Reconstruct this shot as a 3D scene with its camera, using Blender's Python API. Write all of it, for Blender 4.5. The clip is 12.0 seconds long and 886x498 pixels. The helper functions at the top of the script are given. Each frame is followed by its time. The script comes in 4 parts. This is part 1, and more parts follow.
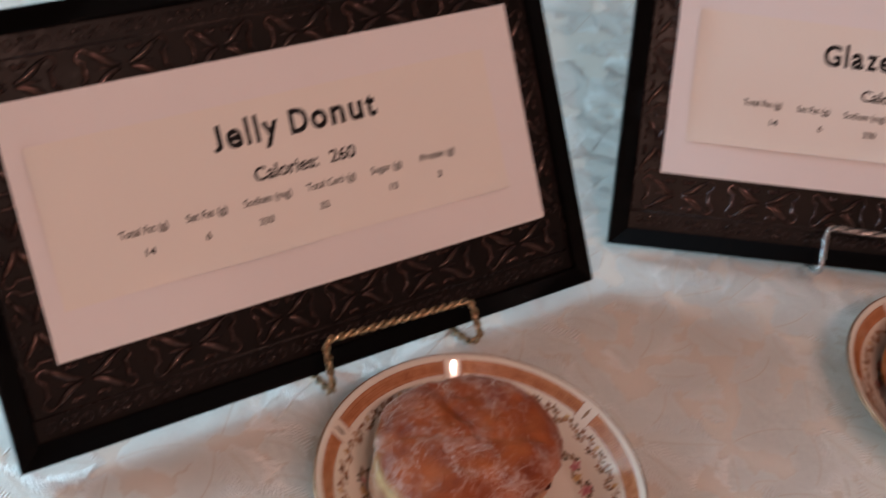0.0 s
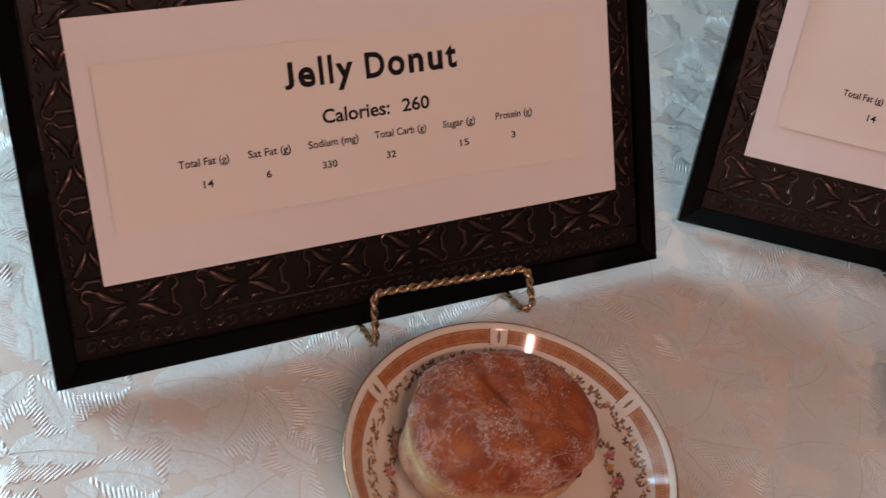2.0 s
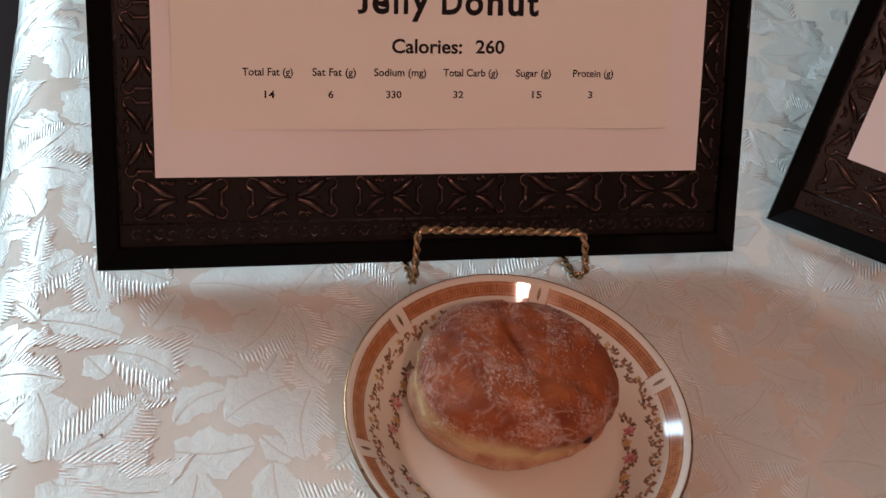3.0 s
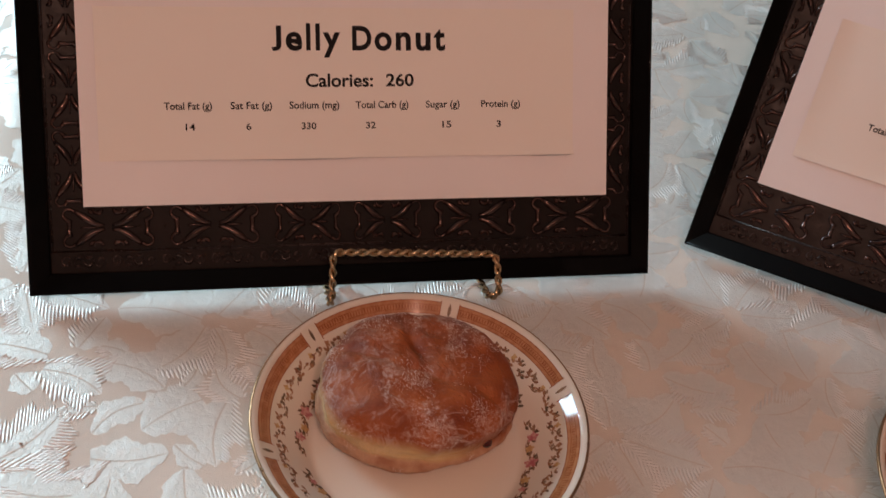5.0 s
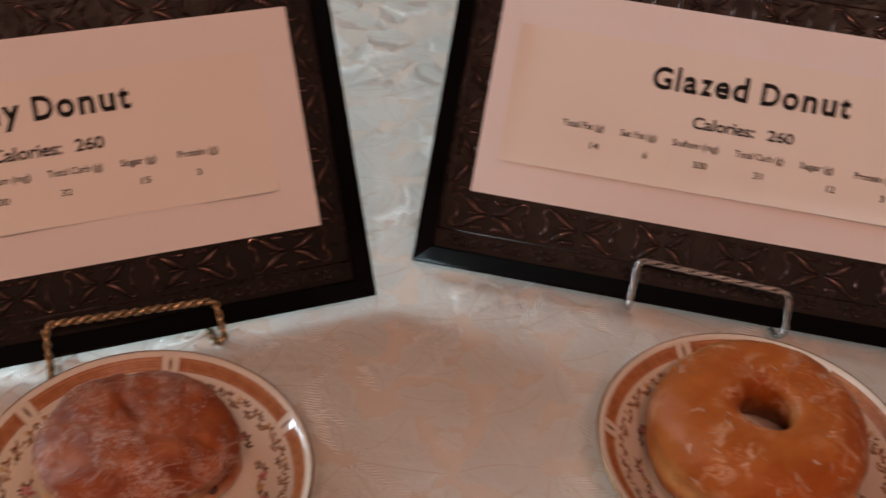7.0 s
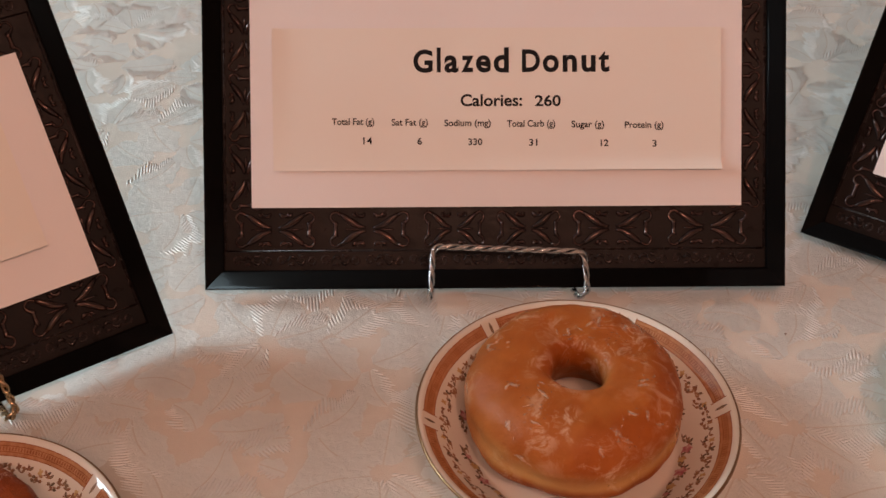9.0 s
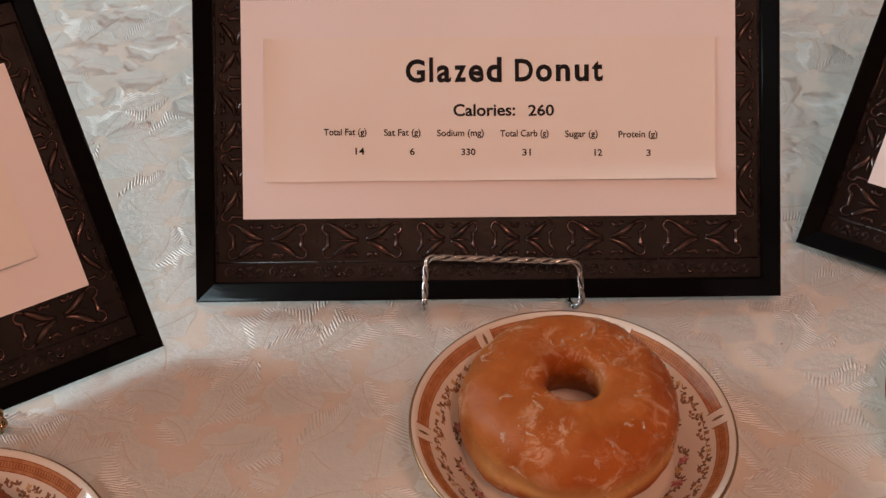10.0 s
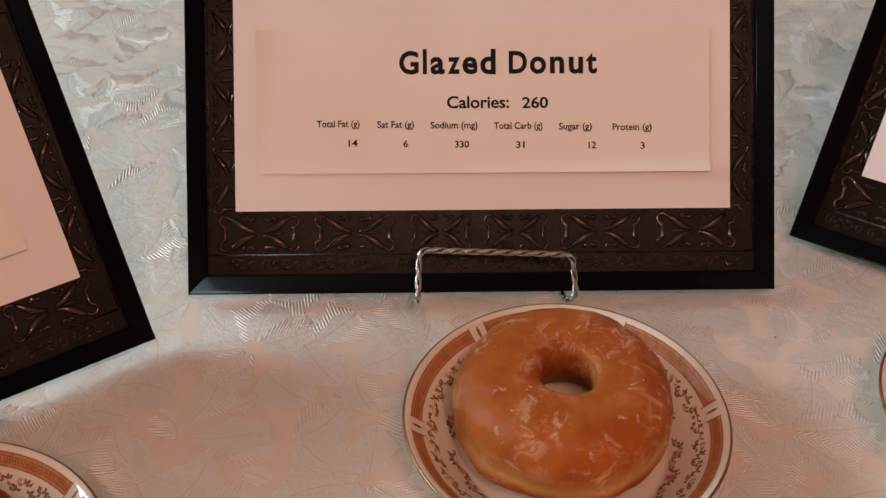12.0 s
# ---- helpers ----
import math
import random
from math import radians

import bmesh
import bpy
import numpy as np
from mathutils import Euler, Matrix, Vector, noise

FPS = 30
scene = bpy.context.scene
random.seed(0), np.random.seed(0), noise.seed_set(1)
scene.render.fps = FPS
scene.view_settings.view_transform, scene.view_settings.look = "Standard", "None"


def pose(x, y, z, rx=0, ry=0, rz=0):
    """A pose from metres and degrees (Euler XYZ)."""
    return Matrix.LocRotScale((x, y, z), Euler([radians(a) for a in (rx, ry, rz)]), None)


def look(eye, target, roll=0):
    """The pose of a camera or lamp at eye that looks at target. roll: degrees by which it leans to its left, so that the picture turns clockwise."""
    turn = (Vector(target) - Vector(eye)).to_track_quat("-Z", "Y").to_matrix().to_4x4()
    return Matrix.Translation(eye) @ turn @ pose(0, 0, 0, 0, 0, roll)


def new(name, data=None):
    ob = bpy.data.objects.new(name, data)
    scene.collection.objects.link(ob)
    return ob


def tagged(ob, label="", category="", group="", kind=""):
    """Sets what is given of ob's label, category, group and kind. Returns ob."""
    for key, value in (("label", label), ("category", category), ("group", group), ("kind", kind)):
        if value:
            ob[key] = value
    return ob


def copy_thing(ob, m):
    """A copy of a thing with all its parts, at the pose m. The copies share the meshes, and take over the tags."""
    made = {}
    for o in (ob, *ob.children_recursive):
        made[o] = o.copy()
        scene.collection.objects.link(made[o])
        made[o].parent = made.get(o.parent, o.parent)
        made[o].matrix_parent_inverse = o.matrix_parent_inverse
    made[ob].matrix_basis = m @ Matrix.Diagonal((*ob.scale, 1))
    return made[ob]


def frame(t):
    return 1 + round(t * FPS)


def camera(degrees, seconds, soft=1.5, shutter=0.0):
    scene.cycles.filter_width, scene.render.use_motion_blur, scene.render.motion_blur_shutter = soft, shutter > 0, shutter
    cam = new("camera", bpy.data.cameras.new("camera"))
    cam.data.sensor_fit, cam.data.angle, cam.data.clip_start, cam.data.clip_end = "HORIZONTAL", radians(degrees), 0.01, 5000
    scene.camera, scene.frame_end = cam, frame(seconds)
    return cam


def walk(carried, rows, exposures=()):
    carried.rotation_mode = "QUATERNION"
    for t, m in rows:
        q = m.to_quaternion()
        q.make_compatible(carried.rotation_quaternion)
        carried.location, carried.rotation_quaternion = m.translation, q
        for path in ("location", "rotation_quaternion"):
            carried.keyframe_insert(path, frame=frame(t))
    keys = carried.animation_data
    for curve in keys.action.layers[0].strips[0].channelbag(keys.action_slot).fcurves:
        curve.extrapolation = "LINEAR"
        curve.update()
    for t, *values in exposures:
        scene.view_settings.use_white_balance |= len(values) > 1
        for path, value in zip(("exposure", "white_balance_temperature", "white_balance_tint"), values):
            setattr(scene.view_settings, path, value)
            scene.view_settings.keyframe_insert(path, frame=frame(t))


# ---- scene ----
# ---------------------------------------------------------------- camera
cam = camera(41.71, 12.0, soft=1.5, shutter=0.5)
PATH = [
    (0, (-0.2008, -0.3269, 0.4311), (-0.0190, -0.0884, 0.1664), 9.80),
    (0.5, (-0.2078, -0.3071, 0.4383), (-0.0537, -0.0821, 0.1457), 11.76),
    (1, (-0.2056, -0.3068, 0.4416), (-0.0599, -0.0803, 0.1459), 13.21),
    (1.5, (-0.1959, -0.3004, 0.4439), (-0.0467, -0.0764, 0.1480), 14.68),
    (2, (-0.1834, -0.2969, 0.4440), (-0.0303, -0.0732, 0.1499), 15.37),
    (2.5, (-0.1485, -0.3139, 0.4302), (-0.0334, -0.0725, 0.1327), 14.05),
    (2.7, (-0.1340, -0.3274, 0.4237), (-0.0359, -0.0792, 0.1257), 14.34),
    (4.3, (-0.0890, -0.4015, 0.4172), (-0.0143, -0.1254, 0.1376), 9.95),
    (4.5, (-0.0849, -0.4053, 0.4210), (-0.0083, -0.1290, 0.1421), 10.68),
    (5, (-0.0638, -0.4012, 0.4207), (0.0108, -0.1194, 0.1469), 8.45),
    (5.5, (-0.0633, -0.4014, 0.4181), (0.0071, -0.1124, 0.1506), 8.17),
    (6, (-0.0588, -0.4020, 0.4186), (0.0101, -0.1100, 0.1541), 7.55),
    (6.5, (-0.0218, -0.4149, 0.4239), (0.0689, -0.1248, 0.1639), 6.13),
    (7, (0.0119, -0.4289, 0.4268), (0.1284, -0.1473, 0.1677), 4.40),
    (7.5, (0.0339, -0.4302, 0.4236), (0.1741, -0.1590, 0.1652), 2.66),
    (7.7, (0.0396, -0.4299, 0.4250), (0.1841, -0.1616, 0.1659), 2.17),
    (9.3, (0.0401, -0.4282, 0.4176), (0.2084, -0.1719, 0.1608), 0.46),
    (9.5, (0.0389, -0.4276, 0.4158), (0.2084, -0.1706, 0.1605), 0.58),
    (10, (0.0412, -0.4274, 0.4153), (0.2103, -0.1682, 0.1620), 0.28),
    (10.5, (0.0408, -0.4277, 0.4133), (0.2097, -0.1686, 0.1597), 0.70),
    (11, (0.0402, -0.4280, 0.4130), (0.2101, -0.1708, 0.1582), 0.77),
    (11.5, (0.0408, -0.4269, 0.4142), (0.2113, -0.1708, 0.1586), 0.72),
    (12, (0.0408, -0.4252, 0.4137), (0.2119, -0.1690, 0.1585), 0.76),
]
EXPOSURES = [(0, 0.12, 5900, 12), (2.0, 0.04, 6000, 13), (2.5, -0.12, 6250, 15), (4.5, -0.10, 6500, 17), (5.5, -0.04, 6700, 18), (6.5, -0.12, 6950, 20), (7.5, -0.05, 7150, 22), (9.3, 0.16, 7200, 22), (12, 0.16, 7200, 22)]
walk(cam, [(t, look(eye, target, roll)) for t, eye, target, roll in PATH], EXPOSURES)

# ---------------------------------------------------------------- light
TABLE_H = 0.75          # the table top is z = 0, the floor lies below
world = bpy.data.worlds.new("world")
scene.world = world
world.use_nodes = True
wn = world.node_tree
sky = wn.nodes.new("ShaderNodeTexSky")
sky.sky_type, sky.sun_disc = "NISHITA", False
sky.sun_elevation, sky.sun_rotation = radians(40), radians(120)
wn.links.new(sky.outputs["Color"], wn.nodes["Background"].inputs["Color"])
wn.nodes["Background"].inputs["Strength"].default_value = 0.1


def area_lamp(name, m, sx, sy, power, colour):
    d = bpy.data.lights.new(name, "AREA")
    d.shape, d.size, d.size_y, d.energy, d.color = "RECTANGLE", sx, sy, power, colour
    ob = new(name, d)
    ob.matrix_world = m
    return ob


def point_lamp(name, place, power, radius, colour):
    d = bpy.data.lights.new(name, "POINT")
    d.energy, d.shadow_soft_size, d.color = power, radius, colour
    ob = new(name, d)
    ob.location = place
    return ob


WIN_X, WIN_Y0, WIN_Y1, WIN_Z0, WIN_Z1 = -2.1, 1.35, 3.05, 0.45, 1.70
WIN_MID = (WIN_X + 0.02, (WIN_Y0 + WIN_Y1) / 2, (WIN_Z0 + WIN_Z1) / 2)
area_lamp("window_daylight", look(WIN_MID, (0.1, 0.0, 0.0)), 1.6, 1.2, 170, (0.58, 0.88, 1.0))
# two warm bulbs out of view, set by the highlights on the plates
LAMP = Vector((-0.15, -0.98, 1.22))
BULBS = [LAMP + Vector((x, 0, 0)) for x in (-0.2, 0.2)]
for b in BULBS:
    point_lamp("bulb_light", b, 14.2, 0.024, (1.0, 0.57, 0.42))


# ---------------------------------------------------------------- materials
class Nodes:
    """A principled material and short calls for its nodes."""

    def __init__(self, name, colour=(0.5, 0.5, 0.5), rough=0.5, metal=0.0, **sockets):
        self.mat = bpy.data.materials.new(name)
        self.mat.use_nodes = True
        self.tree = self.mat.node_tree
        self.bsdf = self.tree.nodes["Principled BSDF"]
        self.put("Base Color", (*colour, 1))
        self.put("Roughness", rough)
        self.put("Metallic", metal)
        for key, value in sockets.items():
            self.put(key.replace("_", " "), value)

    def put(self, socket, value):
        if hasattr(value, "is_output"):
            self.tree.links.new(value, self.bsdf.inputs[socket])
        else:
            self.bsdf.inputs[socket].default_value = value

    def node(self, kind, out=0, **inputs):
        n = self.tree.nodes.new(kind)
        for key, value in inputs.items():
            slot = n.inputs[int(key[1:])] if key[0] == "i" and key[1:].isdigit() else n.inputs[key]
            if hasattr(value, "is_output"):
                self.tree.links.new(value, slot)
            else:
                slot.default_value = value
        self.last = n
        return n.outputs[out]

    def coords(self, which="Object"):
        return self.tree.nodes.new("ShaderNodeTexCoord").outputs[which]

    def noise(self, scale, detail=4.0, rough=0.55, vector=None, distortion=0.0):
        return self.node("ShaderNodeTexNoise", 0, Vector=vector or self.coords(), Scale=scale, Detail=detail, Roughness=rough, Distortion=distortion)

    def ramp(self, fac, *stops):
        n = self.tree.nodes.new("ShaderNodeValToRGB")
        self.tree.links.new(fac, n.inputs[0])
        e = n.color_ramp.elements
        while len(e) < len(stops):
            e.new(0.5)
        for k, (at, c) in zip(e, stops):
            k.position = at
            k.color = (*c, 1) if isinstance(c, tuple) else (c, c, c, 1)
        return n.outputs[0]

    def mix(self, fac, a, b, blend="MIX"):
        n = self.tree.nodes.new("ShaderNodeMix")
        n.data_type, n.blend_type = "RGBA", blend
        for slot, value in ((0, fac), (6, a), (7, b)):
            if hasattr(value, "is_output"):
                self.tree.links.new(value, n.inputs[slot])
            else:
                n.inputs[slot].default_value = (*value, 1) if isinstance(value, tuple) else value
        return n.outputs[2]

    def maths(self, op, a, b=0.0, clamp=False):
        out = self.node("ShaderNodeMath", 0, i0=a, i1=b)
        self.last.operation, self.last.use_clamp = op, clamp
        return out

    def bump(self, height, strength=0.3, distance=0.001, normal=None):
        n = self.tree.nodes.new("ShaderNodeBump")
        n.inputs["Strength"].default_value, n.inputs["Distance"].default_value = strength, distance
        self.tree.links.new(height, n.inputs["Height"])
        if normal:
            self.tree.links.new(normal, n.inputs["Normal"])
        self.put("Normal", n.outputs[0])
        return n.outputs[0]


def cloth_material(name, colour, rough, spec, lustre=0.0):
    m = Nodes(name, colour, rough, Specular_IOR_Level=spec, Sheen_Weight=0.06, Sheen_Roughness=0.4, Metallic=lustre)
    xyz = m.coords()
    stain = m.noise(9, 3, vector=xyz)
    m.put("Base Color", m.mix(m.ramp(stain, (0.35, 0.0), (0.7, 1.0)), tuple(c * 0.94 for c in colour), colour))
    n = m.bump(m.noise(16, 3, vector=xyz, distortion=0.4), 0.3, 0.006)
    n = m.bump(m.noise(1400, 2, vector=xyz), 0.3, 0.0004, n)
    if lustre:
        uv = m.coords("UV")
        m.put("Roughness", m.ramp(m.noise(200, 4, 0.7, vector=uv), (0.3, rough * 0.85), (0.7, rough * 1.2)))
        m.bump(m.noise(240, 4, 0.7, vector=uv, distortion=0.5), 0.4, 0.0010, n)
    return m.mat


CLOTH = cloth_material("ivory_damask_ground", (0.66, 0.585, 0.51), 0.75, 0.2)
SATIN = cloth_material("ivory_satin_leaf", (0.79, 0.76, 0.71), 0.60, 0.5, 0.54)
RIBBED = cloth_material("ivory_ribbed_leaf", (0.80, 0.77, 0.73), 0.56, 0.5, 0.52)


def paper_material(name, colour):
    m = Nodes(name, colour, 0.75, Specular_IOR_Level=0.25)
    f = m.noise(900, 3)
    m.put("Base Color", m.mix(m.noise(14, 3), tuple(c * 0.96 for c in colour), colour))
    n = m.bump(m.noise(18, 2), 0.3, 0.003)
    m.bump(f, 0.12, 0.0003, n)
    return m.mat


PAPER = paper_material("white_paper", (0.80, 0.77, 0.78))
CARD = paper_material("white_card", (0.81, 0.77, 0.72))
INK = Nodes("black_ink", (0.012, 0.011, 0.012), 0.8, Specular_IOR_Level=0.15).mat


def lacquer():
    m = Nodes("black_lacquer", (0.004, 0.0035, 0.0035), 0.16, Specular_IOR_Level=0.035)
    g = m.noise(60, 4)
    m.put("Roughness", m.ramp(g, (0.3, 0.07), (0.75, 0.2)))
    m.bump(m.noise(420, 2), 0.06, 0.0004)
    return m.mat


def bronze(name, a, b, metallic, spec, smooth=0.18):
    m = Nodes(name, a, 0.3, metallic, Specular_IOR_Level=spec)
    m.put("Base Color", m.mix(m.ramp(m.noise(55, 5), (0.35, 0.0), (0.7, 1.0)), a, b))
    m.put("Roughness", m.ramp(m.noise(130, 4), (0.3, smooth), (0.75, smooth * 2)))
    m.bump(m.noise(500, 3), 0.2, 0.0005)
    return m.mat


LACQUER = lacquer()
PANEL = bronze("dark_bronze_panel", (0.006, 0.004, 0.0036), (0.012, 0.007, 0.006), 0.1, 0.14, 0.26)
BORDER = bronze("dark_bronze_border", (0.018, 0.012, 0.011), (0.042, 0.025, 0.022), 0.5, 0.4, 0.2)
RELIEF = bronze("dark_bronze_relief", (0.045, 0.030, 0.028), (0.11, 0.064, 0.055), 0.8, 0.5, 0.13)


def metal(name, colour, rough):
    m = Nodes(name, colour, rough, 1.0)
    m.put("Roughness", m.ramp(m.noise(300, 3), (0.3, rough * 0.7), (0.75, rough * 1.5)))
    return m.mat


BRASS = metal("brass_wire", (0.52, 0.37, 0.22), 0.25)
CHROME = metal("silver_wire", (0.50, 0.48, 0.47), 0.16)
GOLD = metal("gold_edge", (0.36, 0.2, 0.11), 0.35)
PORCELAIN = Nodes("ivory_porcelain", (0.72, 0.65, 0.56), 0.06, Specular_IOR_Level=0.6, Coat_Weight=0.4, Coat_Roughness=0.03).mat


def print_material(name, a, b, scale=300):
    m = Nodes(name, a, 0.09, Specular_IOR_Level=0.5, Coat_Weight=0.4, Coat_Roughness=0.04)
    m.put("Base Color", m.mix(m.ramp(m.noise(scale, 2), (0.4, 0.0), (0.6, 1.0)), a, b))
    return m.mat


BAND = print_material("orange_band_print", (0.42, 0.175, 0.08), (0.50, 0.23, 0.11))
LINE = print_material("brown_line_print", (0.28, 0.09, 0.03), (0.36, 0.12, 0.05))
VINE = print_material("brown_vine_print", (0.24, 0.12, 0.075), (0.38, 0.2, 0.11))
LEAF = print_material("dark_leaf_print", (0.13, 0.095, 0.065), (0.28, 0.18, 0.115))
BLOOM = print_material("pink_flower_print", (0.45, 0.14, 0.16), (0.62, 0.36, 0.32), 500)
TAN = print_material("tan_flower_print", (0.5, 0.3, 0.14), (0.6, 0.42, 0.2), 500)


def jelly_dough():
    m = Nodes("sugared_fried_dough", (0.3, 0.1, 0.03), 0.48, Specular_IOR_Level=0.3)
    xyz = m.coords()
    x, y, z = (m.node("ShaderNodeSeparateXYZ", k, Vector=xyz) for k in (0, 1, 2))
    wob = m.maths("ADD", m.maths("MULTIPLY", x, 0.13), m.maths("MULTIPLY", m.maths("SUBTRACT", m.noise(38, 3, vector=xyz), 0.5), 0.007))
    level = m.node("ShaderNodeMapRange", 0, Value=m.maths("ADD", z, wob), **{"From Min": 0.0, "From Max": 0.04})
    crust = m.mix(m.ramp(m.noise(60, 5, vector=xyz), (0.3, 0.0), (0.7, 1.0)), (0.17, 0.030, 0.009), (0.37, 0.090, 0.018))
    belly = m.mix(m.ramp(m.noise(120, 5, vector=xyz), (0.35, 0.0), (0.65, 1.0)), (0.36, 0.15, 0.08), (0.54, 0.31, 0.19))
    crust = m.mix(m.ramp(level, (0.29, 1.0), (0.40, 0.0)), crust, belly)
    pale = m.ramp(level, (0.26, 0.0), (0.34, 1.0), (0.46, 0.9), (0.60, 0.0))
    across = m.maths("ADD", m.maths("MULTIPLY", x, 1.1), m.maths("MULTIPLY", y, 0.9))
    around = m.node("ShaderNodeMapRange", 0, Value=across, **{"From Min": 0.008, "From Max": -0.024})
    col = m.mix(m.maths("MULTIPLY", pale, around), crust, (0.68, 0.46, 0.22))
    sugar = m.ramp(m.noise(520, 7, 0.85, vector=xyz), (0.47, 0.0), (0.60, 1.0))
    where = m.ramp(m.noise(52, 5, 0.65, vector=xyz, distortion=0.8), (0.50, 0.0), (0.72, 0.75))
    streak = m.ramp(m.noise(75, 5, 0.6, vector=xyz, distortion=1.0), (0.46, 0.0), (0.50, 0.55), (0.54, 0.0))
    wrinkle = m.maths("MULTIPLY", streak, m.ramp(m.noise(40, 2, vector=xyz), (0.42, 0.0), (0.62, 0.75)))
    top = m.ramp(level, (0.45, 0.25), (0.6, 1.0))
    dust = m.maths("MULTIPLY", m.maths("MAXIMUM", m.maths("MULTIPLY", sugar, where), wrinkle), top)
    m.put("Base Color", m.mix(dust, col, (0.80, 0.68, 0.63)))
    n = m.bump(m.noise(95, 7, 0.6, vector=xyz, distortion=0.8), 0.9, 0.0024)
    m.bump(m.noise(900, 4, vector=xyz), 0.45, 0.0008, n)
    return m.mat


def glazed_dough():
    m = Nodes("glazed_fried_dough", (0.4, 0.15, 0.03), 0.55, Specular_IOR_Level=0.18, Coat_Weight=0.05, Coat_Roughness=0.4)
    xyz = m.coords()
    z = m.node("ShaderNodeSeparateXYZ", 2, Vector=xyz)
    wob = m.maths("MULTIPLY", m.maths("SUBTRACT", m.noise(34, 3, vector=xyz), 0.5), 0.012)
    level = m.node("ShaderNodeMapRange", 0, Value=m.maths("ADD", z, wob), **{"From Min": 0.0, "From Max": 0.046})
    crust = m.mix(m.ramp(m.noise(46, 5, vector=xyz), (0.3, 0.0), (0.72, 1.0)), (0.31, 0.070, 0.011), (0.43, 0.118, 0.022))
    pale = m.ramp(level, (0.26, 0.0), (0.36, 0.9), (0.44, 0.7), (0.60, 0.0))
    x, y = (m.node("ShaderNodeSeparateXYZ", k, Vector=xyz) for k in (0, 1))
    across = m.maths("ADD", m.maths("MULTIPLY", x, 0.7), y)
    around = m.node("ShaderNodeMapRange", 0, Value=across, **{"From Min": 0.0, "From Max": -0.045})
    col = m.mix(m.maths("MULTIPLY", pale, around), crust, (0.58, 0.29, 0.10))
    chip = m.ramp(m.noise(95, 8, 0.75, vector=xyz, distortion=1.2), (0.50, 0.0), (0.60, 1.0))
    part_of = m.ramp(m.noise(26, 2, vector=xyz), (0.42, 0.0), (0.62, 0.5))
    flake = m.maths("MULTIPLY", chip, part_of)
    m.put("Base Color", m.mix(flake, col, (0.80, 0.55, 0.38)))
    m.put("Coat Roughness", m.ramp(m.noise(60, 4, vector=xyz), (0.35, 0.25), (0.7, 0.6)))
    n = m.bump(m.noise(30, 5, vector=xyz), 0.5, 0.003)
    n = m.bump(flake, 0.4, 0.0007, n)
    n = m.bump(m.noise(110, 6, 0.6, vector=xyz), 0.45, 0.0014, n)
    m.bump(m.noise(420, 4, vector=xyz), 0.2, 0.0005, n)
    return m.mat


JELLY_DOUGH, GLAZED = jelly_dough(), glazed_dough()
SUGAR = Nodes("sugar_grain", (0.84, 0.78, 0.74), 0.35, Transmission_Weight=0.2).mat
JAM = Nodes("dark_red_jelly", (0.06, 0.006, 0.006), 0.12, Specular_IOR_Level=0.6).mat
FLAKE = Nodes("dry_glaze_flake", (0.80, 0.56, 0.40), 0.4, Coat_Weight=0.2, Alpha=0.28).mat


def wood(name, a, b):
    m = Nodes(name, a, 0.7, Specular_IOR_Level=0.12)
    w = m.tree.nodes.new("ShaderNodeMapping")
    w.inputs["Scale"].default_value = (1, 12, 1)
    m.tree.links.new(m.coords(), w.inputs[0])
    m.put("Base Color", m.mix(m.noise(4, 6, vector=w.outputs[0]), a, b))
    return m.mat


DARK_WOOD = wood("dark_red_wood", (0.009, 0.003, 0.0024), (0.017, 0.006, 0.005))


def plaster(name, colour):
    m = Nodes(name, colour, 0.85)
    m.put("Base Color", m.mix(m.noise(3, 4), tuple(c * 0.9 for c in colour), colour))
    m.bump(m.noise(140, 3), 0.15, 0.002)
    return m.mat


WALL = plaster("warm_plaster", (0.42, 0.29, 0.22))
CEILING = plaster("ceiling_plaster", (0.46, 0.37, 0.31))
BULB_GLASS = Nodes("lamp_brass", (0.5, 0.35, 0.15), 0.3, 1.0).mat


